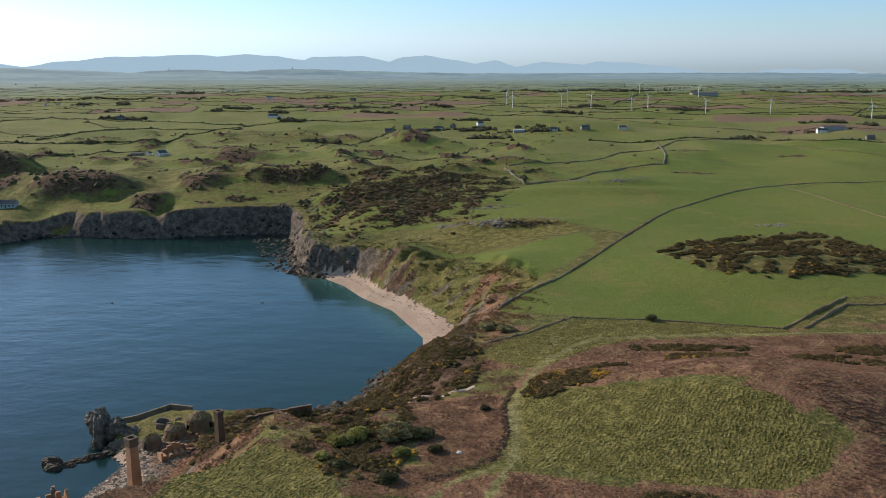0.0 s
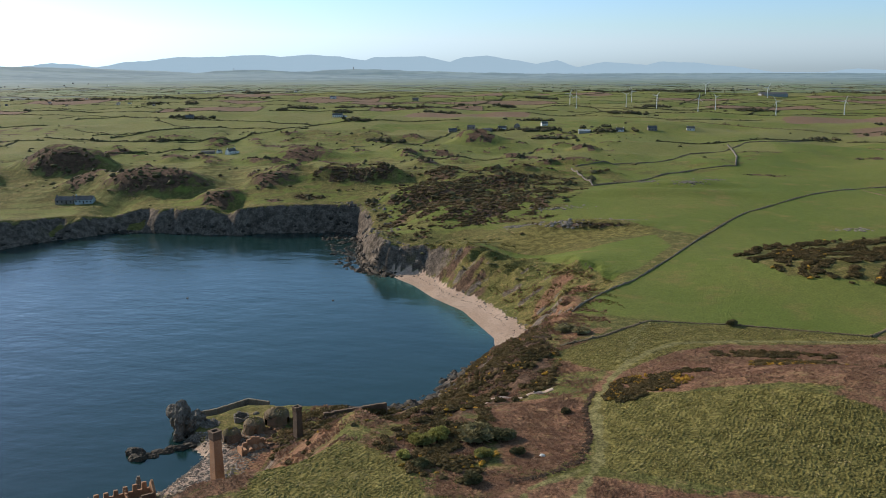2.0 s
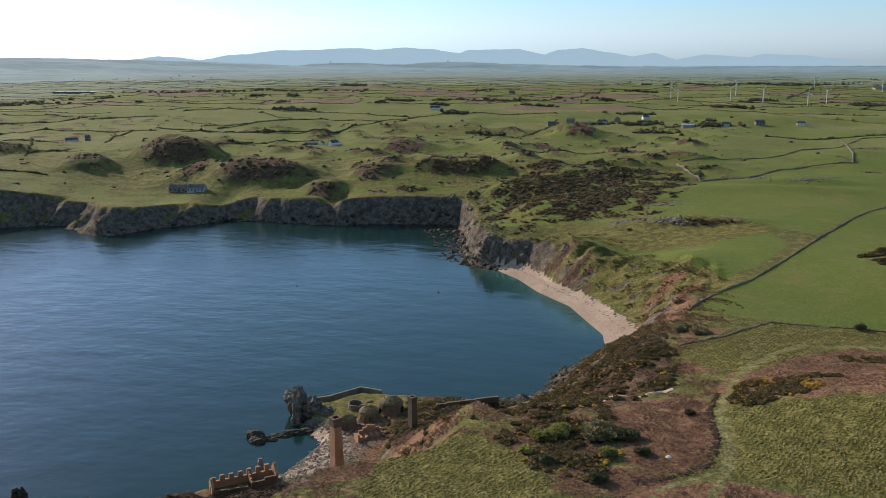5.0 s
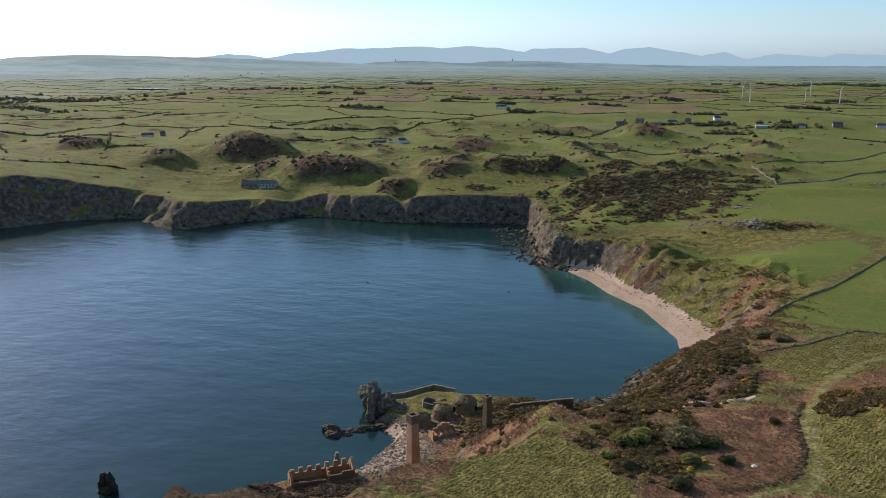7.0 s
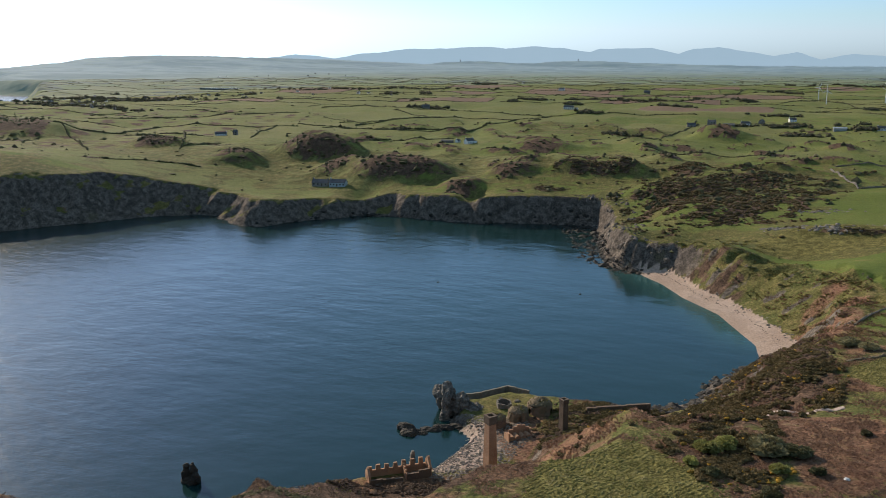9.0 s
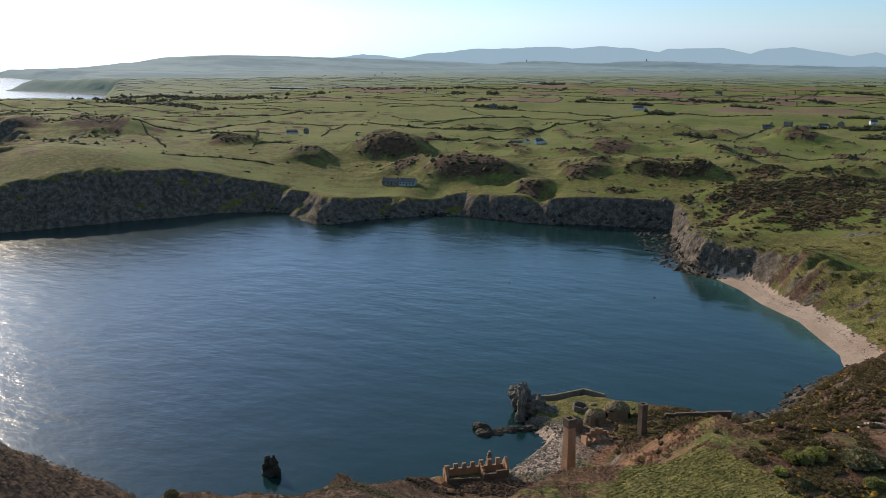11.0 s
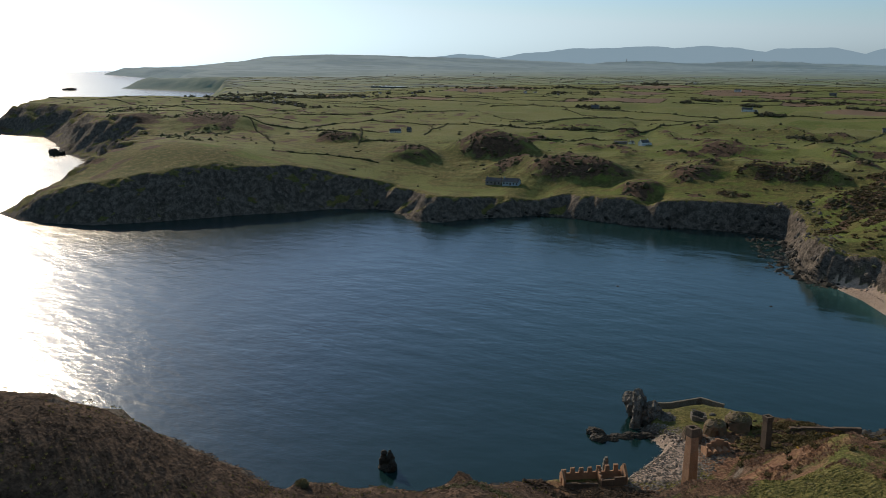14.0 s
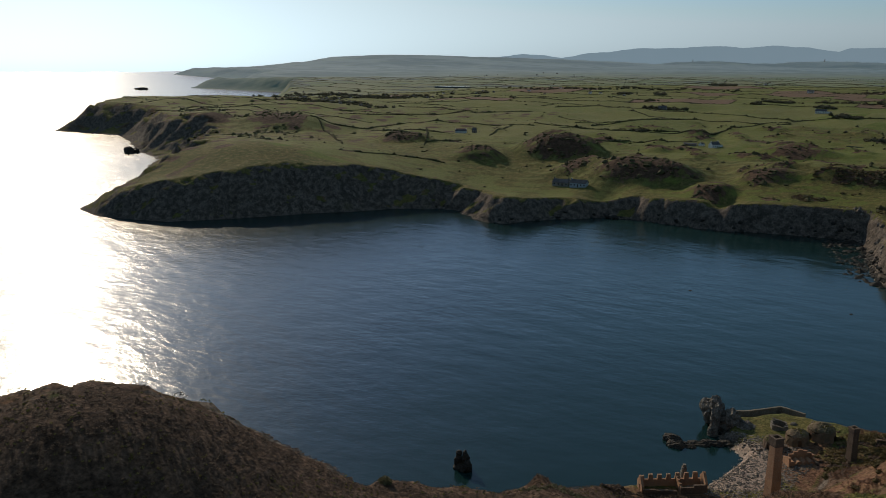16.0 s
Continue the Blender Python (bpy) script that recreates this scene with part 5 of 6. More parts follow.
    x, y = sow(5000, (-350, 395, -120, 480), lambda x, y: ease((3 - np.abs(coast_distance(x, y)[0])) / 2) * 0.5, 158)
    boulders("shore_boulders", x, y, np.random.RandomState(4).uniform(0.4, 1.6, x.shape), M_WETROCK, "dark wet rocks at the foot of the far cliffs", 159)


shore_rocks()


def sea_rock(x, y, reach, high, label, seed, mat=None, lumps=5, name="sea_rock", narrow=1.0, turn=0.0):
    """A craggy rock out of the water, made of tilted slabs grown together."""
    ob = thing(name, x, y, label, "rock", z=-0.6, turn=turn)
    g = np.random.RandomState(seed)
    bits = []
    for k in range(lumps):
        v, f = blob(seed * 7 + k, 3, 0.06, -0.5)
        v[:, 2] = np.where(v[:, 2] > 0.6, 0.6 + (v[:, 2] - 0.6) * 0.45, v[:, 2])
        ridge = 1 + 0.13 * np.sin(v[:, 0] * 5 + k) * np.sin(v[:, 2] * 4 + k * 2) + 0.10 * np.sin(v[:, 1] * 9 + k)
        c = g.normal(size=3) * reach * np.array([0.4, 0.4 * narrow, 0.0])
        h = high * (1.0 if k == 0 else g.uniform(0.35, 0.85))
        bits.append((v * ridge[:, None] * np.array([reach * g.uniform(0.35, 0.6), reach * narrow * g.uniform(0.35, 0.6), h]) * np.array([1, 1, 0.8]) + c + np.array([0, 0, h * 0.25]), f))
    v, f = merge(bits)
    part("crag", solid((v, f)), mat or M_ROCK, ob)
    return ob


def crag_noise(v, size, seed):
    """Angular creases over points in space, between -1 and 1."""
    g, out = np.random.RandomState(seed), np.zeros(len(v))
    for k in range(6):
        d = g.normal(size=3)
        d *= g.uniform(0.7, 1.8) * math.pi / (size * np.linalg.norm(d))
        out += (1 - 2 * np.abs(np.sin(v @ d + g.uniform(0, math.tau)))) / (1 + 0.35 * k)
    return out / 3.2


def crag(name, x, y, lumps, label, seed, mat):
    """One rock grown together from lumps (x, y, z, reach x, reach y, reach z), creased and broken."""
    ob = thing(name, x, y, label, "rock", z=0.0)
    bits = []
    for k, (lx, ly, lz, rx, ry, rz) in enumerate(lumps):
        v, f = blob(seed * 11 + k, 4, 0.015, -0.98)
        p = v * np.array([rx, ry, rz]) + np.array([lx, ly, lz])
        r = (rx + ry + rz) / 3
        p = p + v * r * (0.17 * crag_noise(p, 3.0, seed) + 0.12 * crag_noise(p, 1.2, seed + 1) + 0.06 * crag_noise(p, 0.5, seed + 2))[:, None]
        bits.append((p - np.array([x, y, 0]), f))
    v, f = merge(bits)
    rock = new("crag", mesh_from("crag", v, f, mat))
    rock.parent = ob
    return ob


crag("sea_stack", -99, 198, [(-101.6, 200.2, 3.6, 3.0, 3.4, 4.4), (-103.6, 200.6, 4.4, 2.0, 2.4, 2.3), (-99.9, 196.6, 2.4, 1.7, 4.0, 5.0), (-99.8, 193.6, 0.6, 1.5, 1.8, 2.4), (-97.0, 198.8, 2.0, 3.0, 3.6, 4.0), (-93.4, 198.6, 0.9, 3.4, 4.0, 2.6), (-94.8, 193.6, 0.2, 2.4, 2.0, 1.6)],
     "tall craggy grey sea rock with a pale crest", 3, M_STACK)
crag("reef_rock", -104, 184, [(-107.0, 184.6, 0.1, 2.6, 2.0, 1.8), (-105.2, 182.4, 0.0, 2.6, 2.2, 1.5), (-103.2, 183.6, -0.2, 3.0, 1.6, 1.1), (-100.6, 186.2, -0.2, 3.2, 1.6, 1.1), (-98.0, 188.4, -0.1, 3.0, 1.6, 1.2), (-95.0, 189.8, -0.1, 3.0, 1.6, 1.2)],
     "low dark weedy reef running out from the stack", 5, M_WETROCK)
crag("sea_stack", -141.3, 142.6, [(-142.5, 142.4, 1.2, 1.0, 1.2, 2.6), (-142.5, 142.6, 3.5, 0.85, 0.85, 0.7), (-141.0, 142.8, 2.0, 1.0, 1.1, 2.7), (-140.0, 142.2, 0.8, 1.3, 1.2, 1.8), (-141.4, 142.4, 0.2, 2.4, 1.8, 1.5)],
     "jagged dark two-horned pinnacle standing in the sea", 7, M_WETROCK)
sea_rock(-150, 328, 1.8, 0.9, "small dark rock awash in the bay", 22, M_WETROCK, 3)
sea_rock(-90, 328, 1.6, 0.9, "small dark rock awash in the bay", 23, M_WETROCK, 3)
sea_rock(-69, 315, 0.9, 0.7, "small dark rock awash near the beach", 24, M_WETROCK, 2)
sea_rock(-97, 388, 2.2, 1.0, "low dark rock off the cliff corner", 25, M_WETROCK, 3)
sea_rock(-790, 530, 9, 8, "dark rock off the headland", 26, M_WETROCK, 4)
sea_rock(-2367, 1708, 30, 9, "small dark islet far out", 27, M_WETROCK, 3, "islet")

# ---- the ruined brickworks ----
def box(bm, x0, y0, z0, x1, y1, z1):
    m = Matrix.Translation(((x0 + x1) / 2, (y0 + y1) / 2, (z0 + z1) / 2)) @ Matrix.Diagonal((x1 - x0, y1 - y0, z1 - z0, 1))
    return bmesh.ops.create_cube(bm, size=1, matrix=m)["verts"]


def square_tube(bm, levels, hole, deep):
    """A tapering square shaft through (height, half width) levels, open at the top by a hole."""
    ring = lambda w, z: [bm.verts.new((sx * w, sy * w, z)) for sx, sy in ((-1, -1), (1, -1), (1, 1), (-1, 1))]
    rings = [ring(w, z) for z, w in levels]
    top = levels[-1][0]
    rings += [ring(hole, top), ring(hole, top - deep)]
    for a, b in zip(rings, rings[1:]):
        for k in range(4):
            bm.faces.new((a[k], a[(k + 1) % 4], b[(k + 1) % 4], b[k]))
    bm.faces.new(rings[-1])
    bm.faces.new(rings[0][::-1])


def brick_chimney(x, y, z, high, base, top, turn, label, mat):
    ob = thing("brick_chimney", x, y, label, "chimney", z=z, turn=turn, group="brickworks chimneys")
    bm = bmesh.new()
    square_tube(bm, [(-1.0, base * 0.56), (0.5, base * 0.54), (0.6, base * 0.5), (high * 0.86, top * 0.5)], top * 0.3, 0.4)
    part("shaft", bm, mat, ob)
    bm = bmesh.new()
    h = high * 0.86
    square_tube(bm, [(h, top * 0.52), (h + 0.25, top * 0.58), (high - 0.35, top * 0.56), (high - 0.3, top * 0.64), (high, top * 0.62)], top * 0.36, 1.8)
    part("cap", bm, M_BRICK_DARK, ob, "sooty corbelled brick top")
    return ob


brick_chimney(-78.2, 163, 2.6, 14.1, 2.35, 1.8, -40, "tall square tapering red brick chimney with an open top", M_BRICK)
brick_chimney(-67.3, 188.6, 3.9, 8.2, 1.7, 1.5, -40, "shorter dark square brick chimney above the kilns", M_BRICK_DARK)


def kiln(x, y, z, reach, wall, dome, label, seed, broken=0.0, mat=None, turn=0):
    """A ruined round kiln: a thick uneven drum with doorways and a sagging, overgrown dome."""
    ob = thing("beehive_kiln", x, y, label, "kiln", z=z, turn=turn, group="round brick kilns")
    g = np.random.RandomState(seed)
    n, mat = 40, mat or M_BRICK
    bm = bmesh.new()
    outer, inner = [], []
    for k in range(n):
        a = math.tau * k / n
        h = wall * (1 - broken * max(0, math.sin(a * 2 + seed)) * g.uniform(0.5, 1.0)) * g.uniform(0.93, 1.05)
        c, s = math.cos(a), math.sin(a)
        w = [1 + 0.035 * math.sin(3 * a + seed) + g.uniform(-0.03, 0.03) for _ in range(4)]
        outer.append([bm.verts.new((c * reach * r * q, s * reach * r * q, zz)) for r, zz, q in ((1.07, -0.6, w[0]), (1.03, h * 0.3, w[1]), (1.0, h * 0.7, w[2]), (0.97, h, w[3]))])
        inner.append([bm.verts.new((c * reach * 0.8, s * reach * 0.8, zz)) for zz in (h * 0.97, -0.3)])
    doors = {0, 1, 12, 13, 25, 26}
    for k in range(n):
        a, b, ia, ib = outer[k], outer[(k + 1) % n], inner[k], inner[(k + 1) % n]
        for r in range(3):
            if not (k in doors and r in (0, 1)):
                bm.faces.new((a[r], b[r], b[r + 1], a[r + 1]))
        bm.faces.new((a[3], b[3], ib[0], ia[0]))
        bm.faces.new((ia[0], ib[0], ib[1], ia[1]))
    part("drum", bm, mat, ob)
    bm = bmesh.new()
    rows = []
    for j in range(8):
        t = j / 7 * 0.97
        rows.append([bm.verts.new((math.cos(math.tau * k / n) * reach * 0.95 * math.cos(t * 1.5), math.sin(math.tau * k / n) * reach * 0.95 * math.cos(t * 1.5),
                                   wall * 0.9 + dome * math.sin(t * 1.57) * (1 + 0.35 * broken * math.sin(math.tau * k / n * 2 + seed)) + g.uniform(-0.13, 0.13))) for k in range(n)])
    for j in range(7):
        for k in range(n):
            bm.faces.new((rows[j][k], rows[j][(k + 1) % n], rows[j + 1][(k + 1) % n], rows[j + 1][k]))
    bm.faces.new(rows[-1])
    dome_part = part("dome", bm, M_BANK, ob, "fallen-in dome grown over with turf")
    v, f = merge([(b[0] * 0.3 * g.uniform(0.6, 1.5) + np.array([math.cos(a) * r, math.sin(a) * r, wall * 0.9 + dome * (1 - (r / reach) ** 2)]), b[1])
                  for b, a, r in ((TUFTS[g.randint(5)], g.uniform(0, math.tau), reach * 0.9 * math.sqrt(g.uniform(0, 1))) for _ in range(70))])
    tagged(part("turf", solid((v, f)), M_TUSSOCK, dome_part), "rough grass and ferns growing on top", kind="stuff")
    return ob


kiln(-84.0, 188.5, 2.6, 2.3, 2.2, 1.2, "low round brick kiln with a sunken turf roof", 1, 0.15, M_BRICK_DARK, 20)
kiln(-79.8, 193.5, 3.2, 2.6, 2.4, 1.1, "ruined round brick kiln with grass on its broken top", 2, 0.35, M_BRICK_WORN, 60)
kiln(-75.4, 198.5, 3.6, 3.2, 2.6, 1.3, "large ruined round brick kiln, partly overgrown", 3, 0.3, M_BRICK_WORN, 110)


def ruin_wall(bm, x0, y0, x1, y1, heights, thick, sill=0.0, openings=()):
    """A wall from place to place whose ragged top steps through heights; openings: (from, to, low, high) along it in metres."""
    length = math.hypot(x1 - x0, y1 - y0)
    turn = Matrix.Translation((x0, y0, 0)) @ Matrix.Rotation(math.atan2(y1 - y0, x1 - x0), 4, "Z")
    n = len(heights)
    for k, h in enumerate(heights):
        a, b = length * k / n, length * (k + 1) / n
        spans = [(sill - 0.8, h)]
        for o0, o1, lo, hi in openings:
            if a < (o0 + o1) / 2 < b:
                spans = [(sill - 0.8, lo), (hi, h)] if hi < h else [(sill - 0.8, lo)]
        for lo, hi in spans:
            if hi - lo > 0.05:
                vs = box(bm, a, -thick / 2, lo, b, thick / 2, hi)
                bmesh.ops.transform(bm, matrix=turn, verts=vs)


def brick_hall():
    """The roofless hall at the water's edge: a toothed wall towards the sea, two gables, a low inner wall."""
    ob = thing("ruined_hall", -96.9, 155.8, "roofless red brick hall with a toothed wall and two gables", "ruin", z=2.0, turn=37)
    half, deep = 6.8, 1.8
    bm = bmesh.new()
    ruin_wall(bm, -half, deep, half, deep, [2.0], 0.5)
    sea_wall = part("sea_wall", bm, M_BRICK, ob)
    for j in range(7):
        bm = bmesh.new()
        x = -half + 0.7 + (2 * half - 1.2) * j / 6.4
        ragged = (0.0, 0.15, -0.1, 0.1, 0.25, 0.05, 0.3)[j]
        vs = box(bm, x - 0.55, deep - 0.25, 2.0, x + 0.5, deep + 0.25, 2.95 + 0.05 * j + ragged)
        for q in vs:
            if q.co.z > 2.5:
                q.co.x += 0.1 * math.sin(q.co.x * 9 + j)
                q.co.z += 0.12 * math.sin(q.co.x * 7 + j)
        part("tooth", bm, M_BRICK, sea_wall)
    for k, x in enumerate((-half, half)):
        bm = bmesh.new()
        high = 3.6 if k == 0 else 4.4
        outline = [(-deep, -0.8), (-0.4, -0.8), (-0.4, 1.9), (0.4, 1.9), (0.4, -0.8), (deep, -0.8), (deep, high * 0.62), (0.25, high), (-0.2, high * 0.97), (-deep, high * 0.58)]
        faces = [[bm.verts.new((x + side * 0.26, yy, zz)) for yy, zz in outline] for side in (-1, 1)]
        for q in range(len(outline)):
            r = (q + 1) % len(outline)
            bm.faces.new((faces[0][q], faces[0][r], faces[1][r], faces[1][q]))
        bm.faces.new(faces[0]), bm.faces.new(faces[1])
        part("gable", bm, M_BRICK, ob)
    for j, h in enumerate((1.5, 1.3, 1.1, 1.8, 2.3)):
        bm = bmesh.new()
        x0, x1 = -half + 2 * half * j / 5, -half + 2 * half * (j + 1) / 5
        ruin_wall(bm, x0, -deep, x1 - (0.9 if j == 2 else 0), -deep, [h], 0.5)
        part("land_wall", bm, M_BRICK_DARK, ob)
    bm = bmesh.new()
    ruin_wall(bm, 1.5, -deep, 1.5, deep, [1.8, 2.2, 2.6, 2.9], 0.45)
    part("cross_wall", bm, M_BRICK, ob)


brick_hall()


def vault_row():
    ob = thing("vault_ruin", -76.8, 183.2, "ruined brick shed with a row of small vaults", "ruin", z=2.7, turn=38)
    bm = bmesh.new()
    ruin_wall(bm, -3.2, 1.6, 3.2, 1.6, [1.2, 1.8, 2.4, 2.9, 2.6, 2.0], 0.4)
    part("back_wall", bm, M_BRICK, ob)
    bm = bmesh.new()
    ruin_wall(bm, -3.2, -1.4, -3.2, 1.6, [2.2, 1.8, 1.5], 0.4)
    part("end_wall", bm, M_BRICK, ob)
    bm = bmesh.new()
    ruin_wall(bm, 3.2, -1.4, 3.2, 1.6, [0.9, 1.3, 1.9], 0.4)
    part("end_wall", bm, M_BRICK, ob)
    for k in range(4):
        bm = bmesh.new()
        m = Matrix.Translation((-2.2 + 1.45 * k, 0.2, 0.45)) @ Matrix.Rotation(radians(90), 4, "X")
        bmesh.ops.create_cone(bm, segments=16, radius1=0.66, radius2=0.66, depth=2.2, cap_ends=True, matrix=m)
        part("vault", bm, M_BRICK, ob)


vault_row()


def small_ruin():
    ob = thing("small_ruin", -85.6, 201, "small roofless stone hut on the grass terrace", "ruin", z=2.9, turn=25)
    for name, a, b, hs in (("front_wall", (-1.7, -1.3), (1.7, -1.3), [1.0, 0.8, 0.4, 0.9]), ("back_wall", (-1.7, 1.3), (1.7, 1.3), [1.2, 1.5, 1.3, 1.0]),
                           ("side_wall", (-1.7, -1.1), (-1.7, 1.1), [1.0, 1.2, 1.2]), ("side_wall", (1.7, -1.1), (1.7, 1.1), [0.7, 0.9, 1.0])):
        bm = bmesh.new()
        ruin_wall(bm, *a, *b, hs, 0.4)
        part(name, bm, M_RUBBLE, ob)


small_ruin()


def sea_pillar():
    ob = thing("pier_pillar", -98.2, 167.2, "broken grey masonry pillar in the shallows", "pillar", z=-0.5, turn=30)
    bm = bmesh.new()
    for k, (w, z0, z1) in enumerate(((0.75, -0.8, 0.8), (0.62, 0.8, 2.0), (0.5, 2.0, 3.1), (0.34, 3.1, 3.7))):
        box(bm, -w + 0.05 * k, -w, z0, w + 0.05 * k, w, z1)
    part("masonry", bm, M_RUBBLE, ob)


sea_pillar()


def quay_wall(line, high, thick, label, mat, z, seed):
    """A masonry wall with a coping, along the edge of the terrace."""
    ob = thing("quay_wall", line[0][0], line[0][1], label, "wall", z=z)
    for (x0, y0), (x1, y1) in zip(line, line[1:]):
        bm = bmesh.new()
        g = np.random.RandomState(seed)
        n = max(3, int(math.hypot(x1 - x0, y1 - y0) / 1.2))
        ruin_wall(bm, x0 - line[0][0], y0 - line[0][1], x1 - line[0][0], y1 - line[0][1], [high * g.uniform(0.9, 1.06) for _ in range(n)], thick, -2.0)
        part("wall_run", bm, mat, ob)
    return ob


quay_wall([(-98.5, 204.5), (-94.5, 207.5), (-88.5, 215), (-82, 213.5)], 0.7, 0.6, "low dark stone quay parapet round the terrace", M_WALLSTONE, 2.2, 1)
quay_wall([(-64, 201.5), (-57, 205.5), (-49, 210)], 2.2, 0.8, "dark stone retaining wall over the sea", M_BRICK_DARK, 3.0, 2)

for _k, (_x, _y, _s) in enumerate(((-83, 205, 0.7), (-81, 200, 0.5), (-77, 206, 0.5), (-9.4, 149.4, 0.45), (-88, 206, 0.45), (-79, 208, 0.4))):
    _ob = thing("boulder", _x, _y, "pale boulder lying on the grass" if _x < -50 else "white stone lying in the bracken", "boulder")
    _v, _f = blob(500 + _k, 2, 0.12, -0.6)
    part("stone", solid((_v * _s * np.array([1.3, 1, 0.8]), _f)), M_WHITE if _x > -50 else M_RUBBLE, _ob)

# ---- houses, sheds, wind turbines ----
def house(x, y, length, wide, eave, ridge, turn, wall_mat, label, windows=4, stacks=2, roof_mat=None, lean_to=0.0, category="house", group="far farmhouses", name="farmhouse"):
    """A gabled house: walls with gables, a roof with overhang, chimney stacks, a door and windows with panes on both long sides."""
    ob = thing(name, x, y, label, category, turn=turn, group=group)
    size = 0.62 if y > 600 else 0.85
    ob.matrix_world = ob.matrix_world @ Matrix.Scale(size, 4)
    a, b = length / 2, wide / 2
    bm = bmesh.new()
    sec = [(-b, -1.0), (b, -1.0), (b, eave), (0, ridge - 0.12), (-b, eave)]
    ends = [[bm.verts.new((sx * a, yy, zz)) for yy, zz in sec] for sx in (-1, 1)]
    for k in range(5):
        bm.faces.new((ends[0][k], ends[0][(k + 1) % 5], ends[1][(k + 1) % 5], ends[1][k]))
    bm.faces.new(ends[0][::-1]), bm.faces.new(ends[1])
    part("wall", bm, wall_mat, ob)
    bm = bmesh.new()
    over, t = 0.3, 0.16
    drop = (ridge - eave) / b * over
    sec = [(-b - over, eave - drop), (0, ridge), (b + over, eave - drop), (b + over, eave - drop + t), (0, ridge + t), (-b - over, eave - drop + t)]
    ends = [[bm.verts.new((sx * (a + 0.2), yy, zz)) for yy, zz in sec] for sx in (-1, 1)]
    for k in range(6):
        bm.faces.new((ends[0][k], ends[0][(k + 1) % 6], ends[1][(k + 1) % 6], ends[1][k]))
    for e in ends:
        bm.faces.new((e[0], e[1], e[4], e[5])), bm.faces.new((e[1], e[2], e[3], e[4]))
    roof = part("roof", bm, roof_mat or M_SLATE, ob)
    for k in range(stacks):
        bm = bmesh.new()
        cx = (-a + 0.5) if k == 0 else (a - 0.5)
        box(bm, cx - 0.45, -0.35, ridge - 0.5, cx + 0.45, 0.35, ridge + 1.0)
        box(bm, cx - 0.52, -0.42, ridge + 0.86, cx + 0.52, 0.42, ridge + 1.0)
        part("chimney", bm, wall_mat, roof)
    rows = 2 if eave > 4 else 1
    for side in (-1, 1):
        for r in range(rows):
            for k in range(windows):
                wx = -a + length * (k + 0.5) / windows
                door = r == 0 and k == windows // 2
                w, z0, z1 = (0.5, 0.0, 2.0) if door else (0.55, 0.9 + 2.5 * r, 2.0 + 2.5 * r)
                bm = bmesh.new()
                box(bm, wx - w, side * (b + 0.03) - 0.03, z0, wx + w, side * (b + 0.03) + 0.03, z1)
                part("door" if door else "window", bm, M_GLASSDARK if not door else M_BARK, ob)
    if lean_to:
        bm = bmesh.new()
        box(bm, a, -b * 0.8, -1, a + lean_to, b * 0.8, eave * 0.75)
        part("annex", bm, wall_mat, ob)
        bm = bmesh.new()
        vs = box(bm, a, -b * 0.9, eave * 0.75, a + lean_to + 0.2, b * 0.9, eave * 0.75 + 0.2)
        part("annex_roof", bm, roof_mat or M_SLATE, ob)
    return ob


def shed(x, y, length, wide, high, turn, mat, roof_mat, label, group="farm sheds"):
    ob = thing("farm_shed", x, y, label, "shed", turn=turn, group=group)
    bm = bmesh.new()
    box(bm, -length / 2, -wide / 2, -1, length / 2, wide / 2, high)
    part("wall", bm, mat, ob)
    bm = bmesh.new()
    a, b = length / 2 + 0.3, wide / 2 + 0.3
    ends = [[bm.verts.new((sx * a, yy, zz)) for yy, zz in ((-b, high), (b, high), (0, high + wide * 0.16))] for sx in (-1, 1)]
    for k in range(3):
        bm.faces.new((ends[0][k], ends[0][(k + 1) % 3], ends[1][(k + 1) % 3], ends[1][k]))
    bm.faces.new(ends[0]), bm.faces.new(ends[1])
    part("roof", bm, roof_mat, ob)
    return ob


# the cottage over the far cliff
# grey wall colour stands for this unit's front lying in shade
house(-294, 497, 13, 6, 2.7, 5.0, 4, M_GREYSTONE, "low cottage with white gable above the cliff, shade painted as grey walls", 4, 2)
house(-281, 496, 13, 6, 2.9, 5.2, 4, M_BLUEWALL, "pale blue rendered cottage with slate roof above the cliff", 5, 1)
# the white farm in the middle of the fields
house(-245, 662, 13, 7, 4.2, 7.4, 62, M_WHITE, "white farmhouse with two chimneys among gorse", 4, 2, None, 5)
house(-257, 668, 8, 5, 2.5, 4.2, 82, M_WHITE, "white gable-ended farm cottage beside the farmhouse", 2, 1)
shed(-266, 668, 10, 4, 1.8, 8, M_GREYSTONE, M_SLATE, "long low grey farm shed beside the white farm")
house(-478, 657, 17, 6, 2.8, 5.2, 35, M_WHITE, "long white cottage with tall chimneys in the fields", 5, 2)
house(-470, 668, 6, 5, 4.5, 7.5, 5, M_GREYSTONE, "grey stone tower house behind the white cottage", 2, 2)
house(-247, 1073, 20, 8, 4.4, 7.6, 6, M_WHITE, "large white farmhouse far across the fields", 5, 2, None, 9)
house(-341, 1474, 16, 8, 4.4, 7.6, -5, M_WHITE, "far white farmhouse among hedges", 4, 2)
house(-192, 1430, 16, 8, 4.4, 7.6, 3, M_GREYSTONE, "far grey farmhouse among trees", 4, 2)
house(-421, 1025, 16, 8, 4.6, 8.0, 10, M_GREYSTONE, "grey farmhouse sheltered by dark trees", 4, 2)
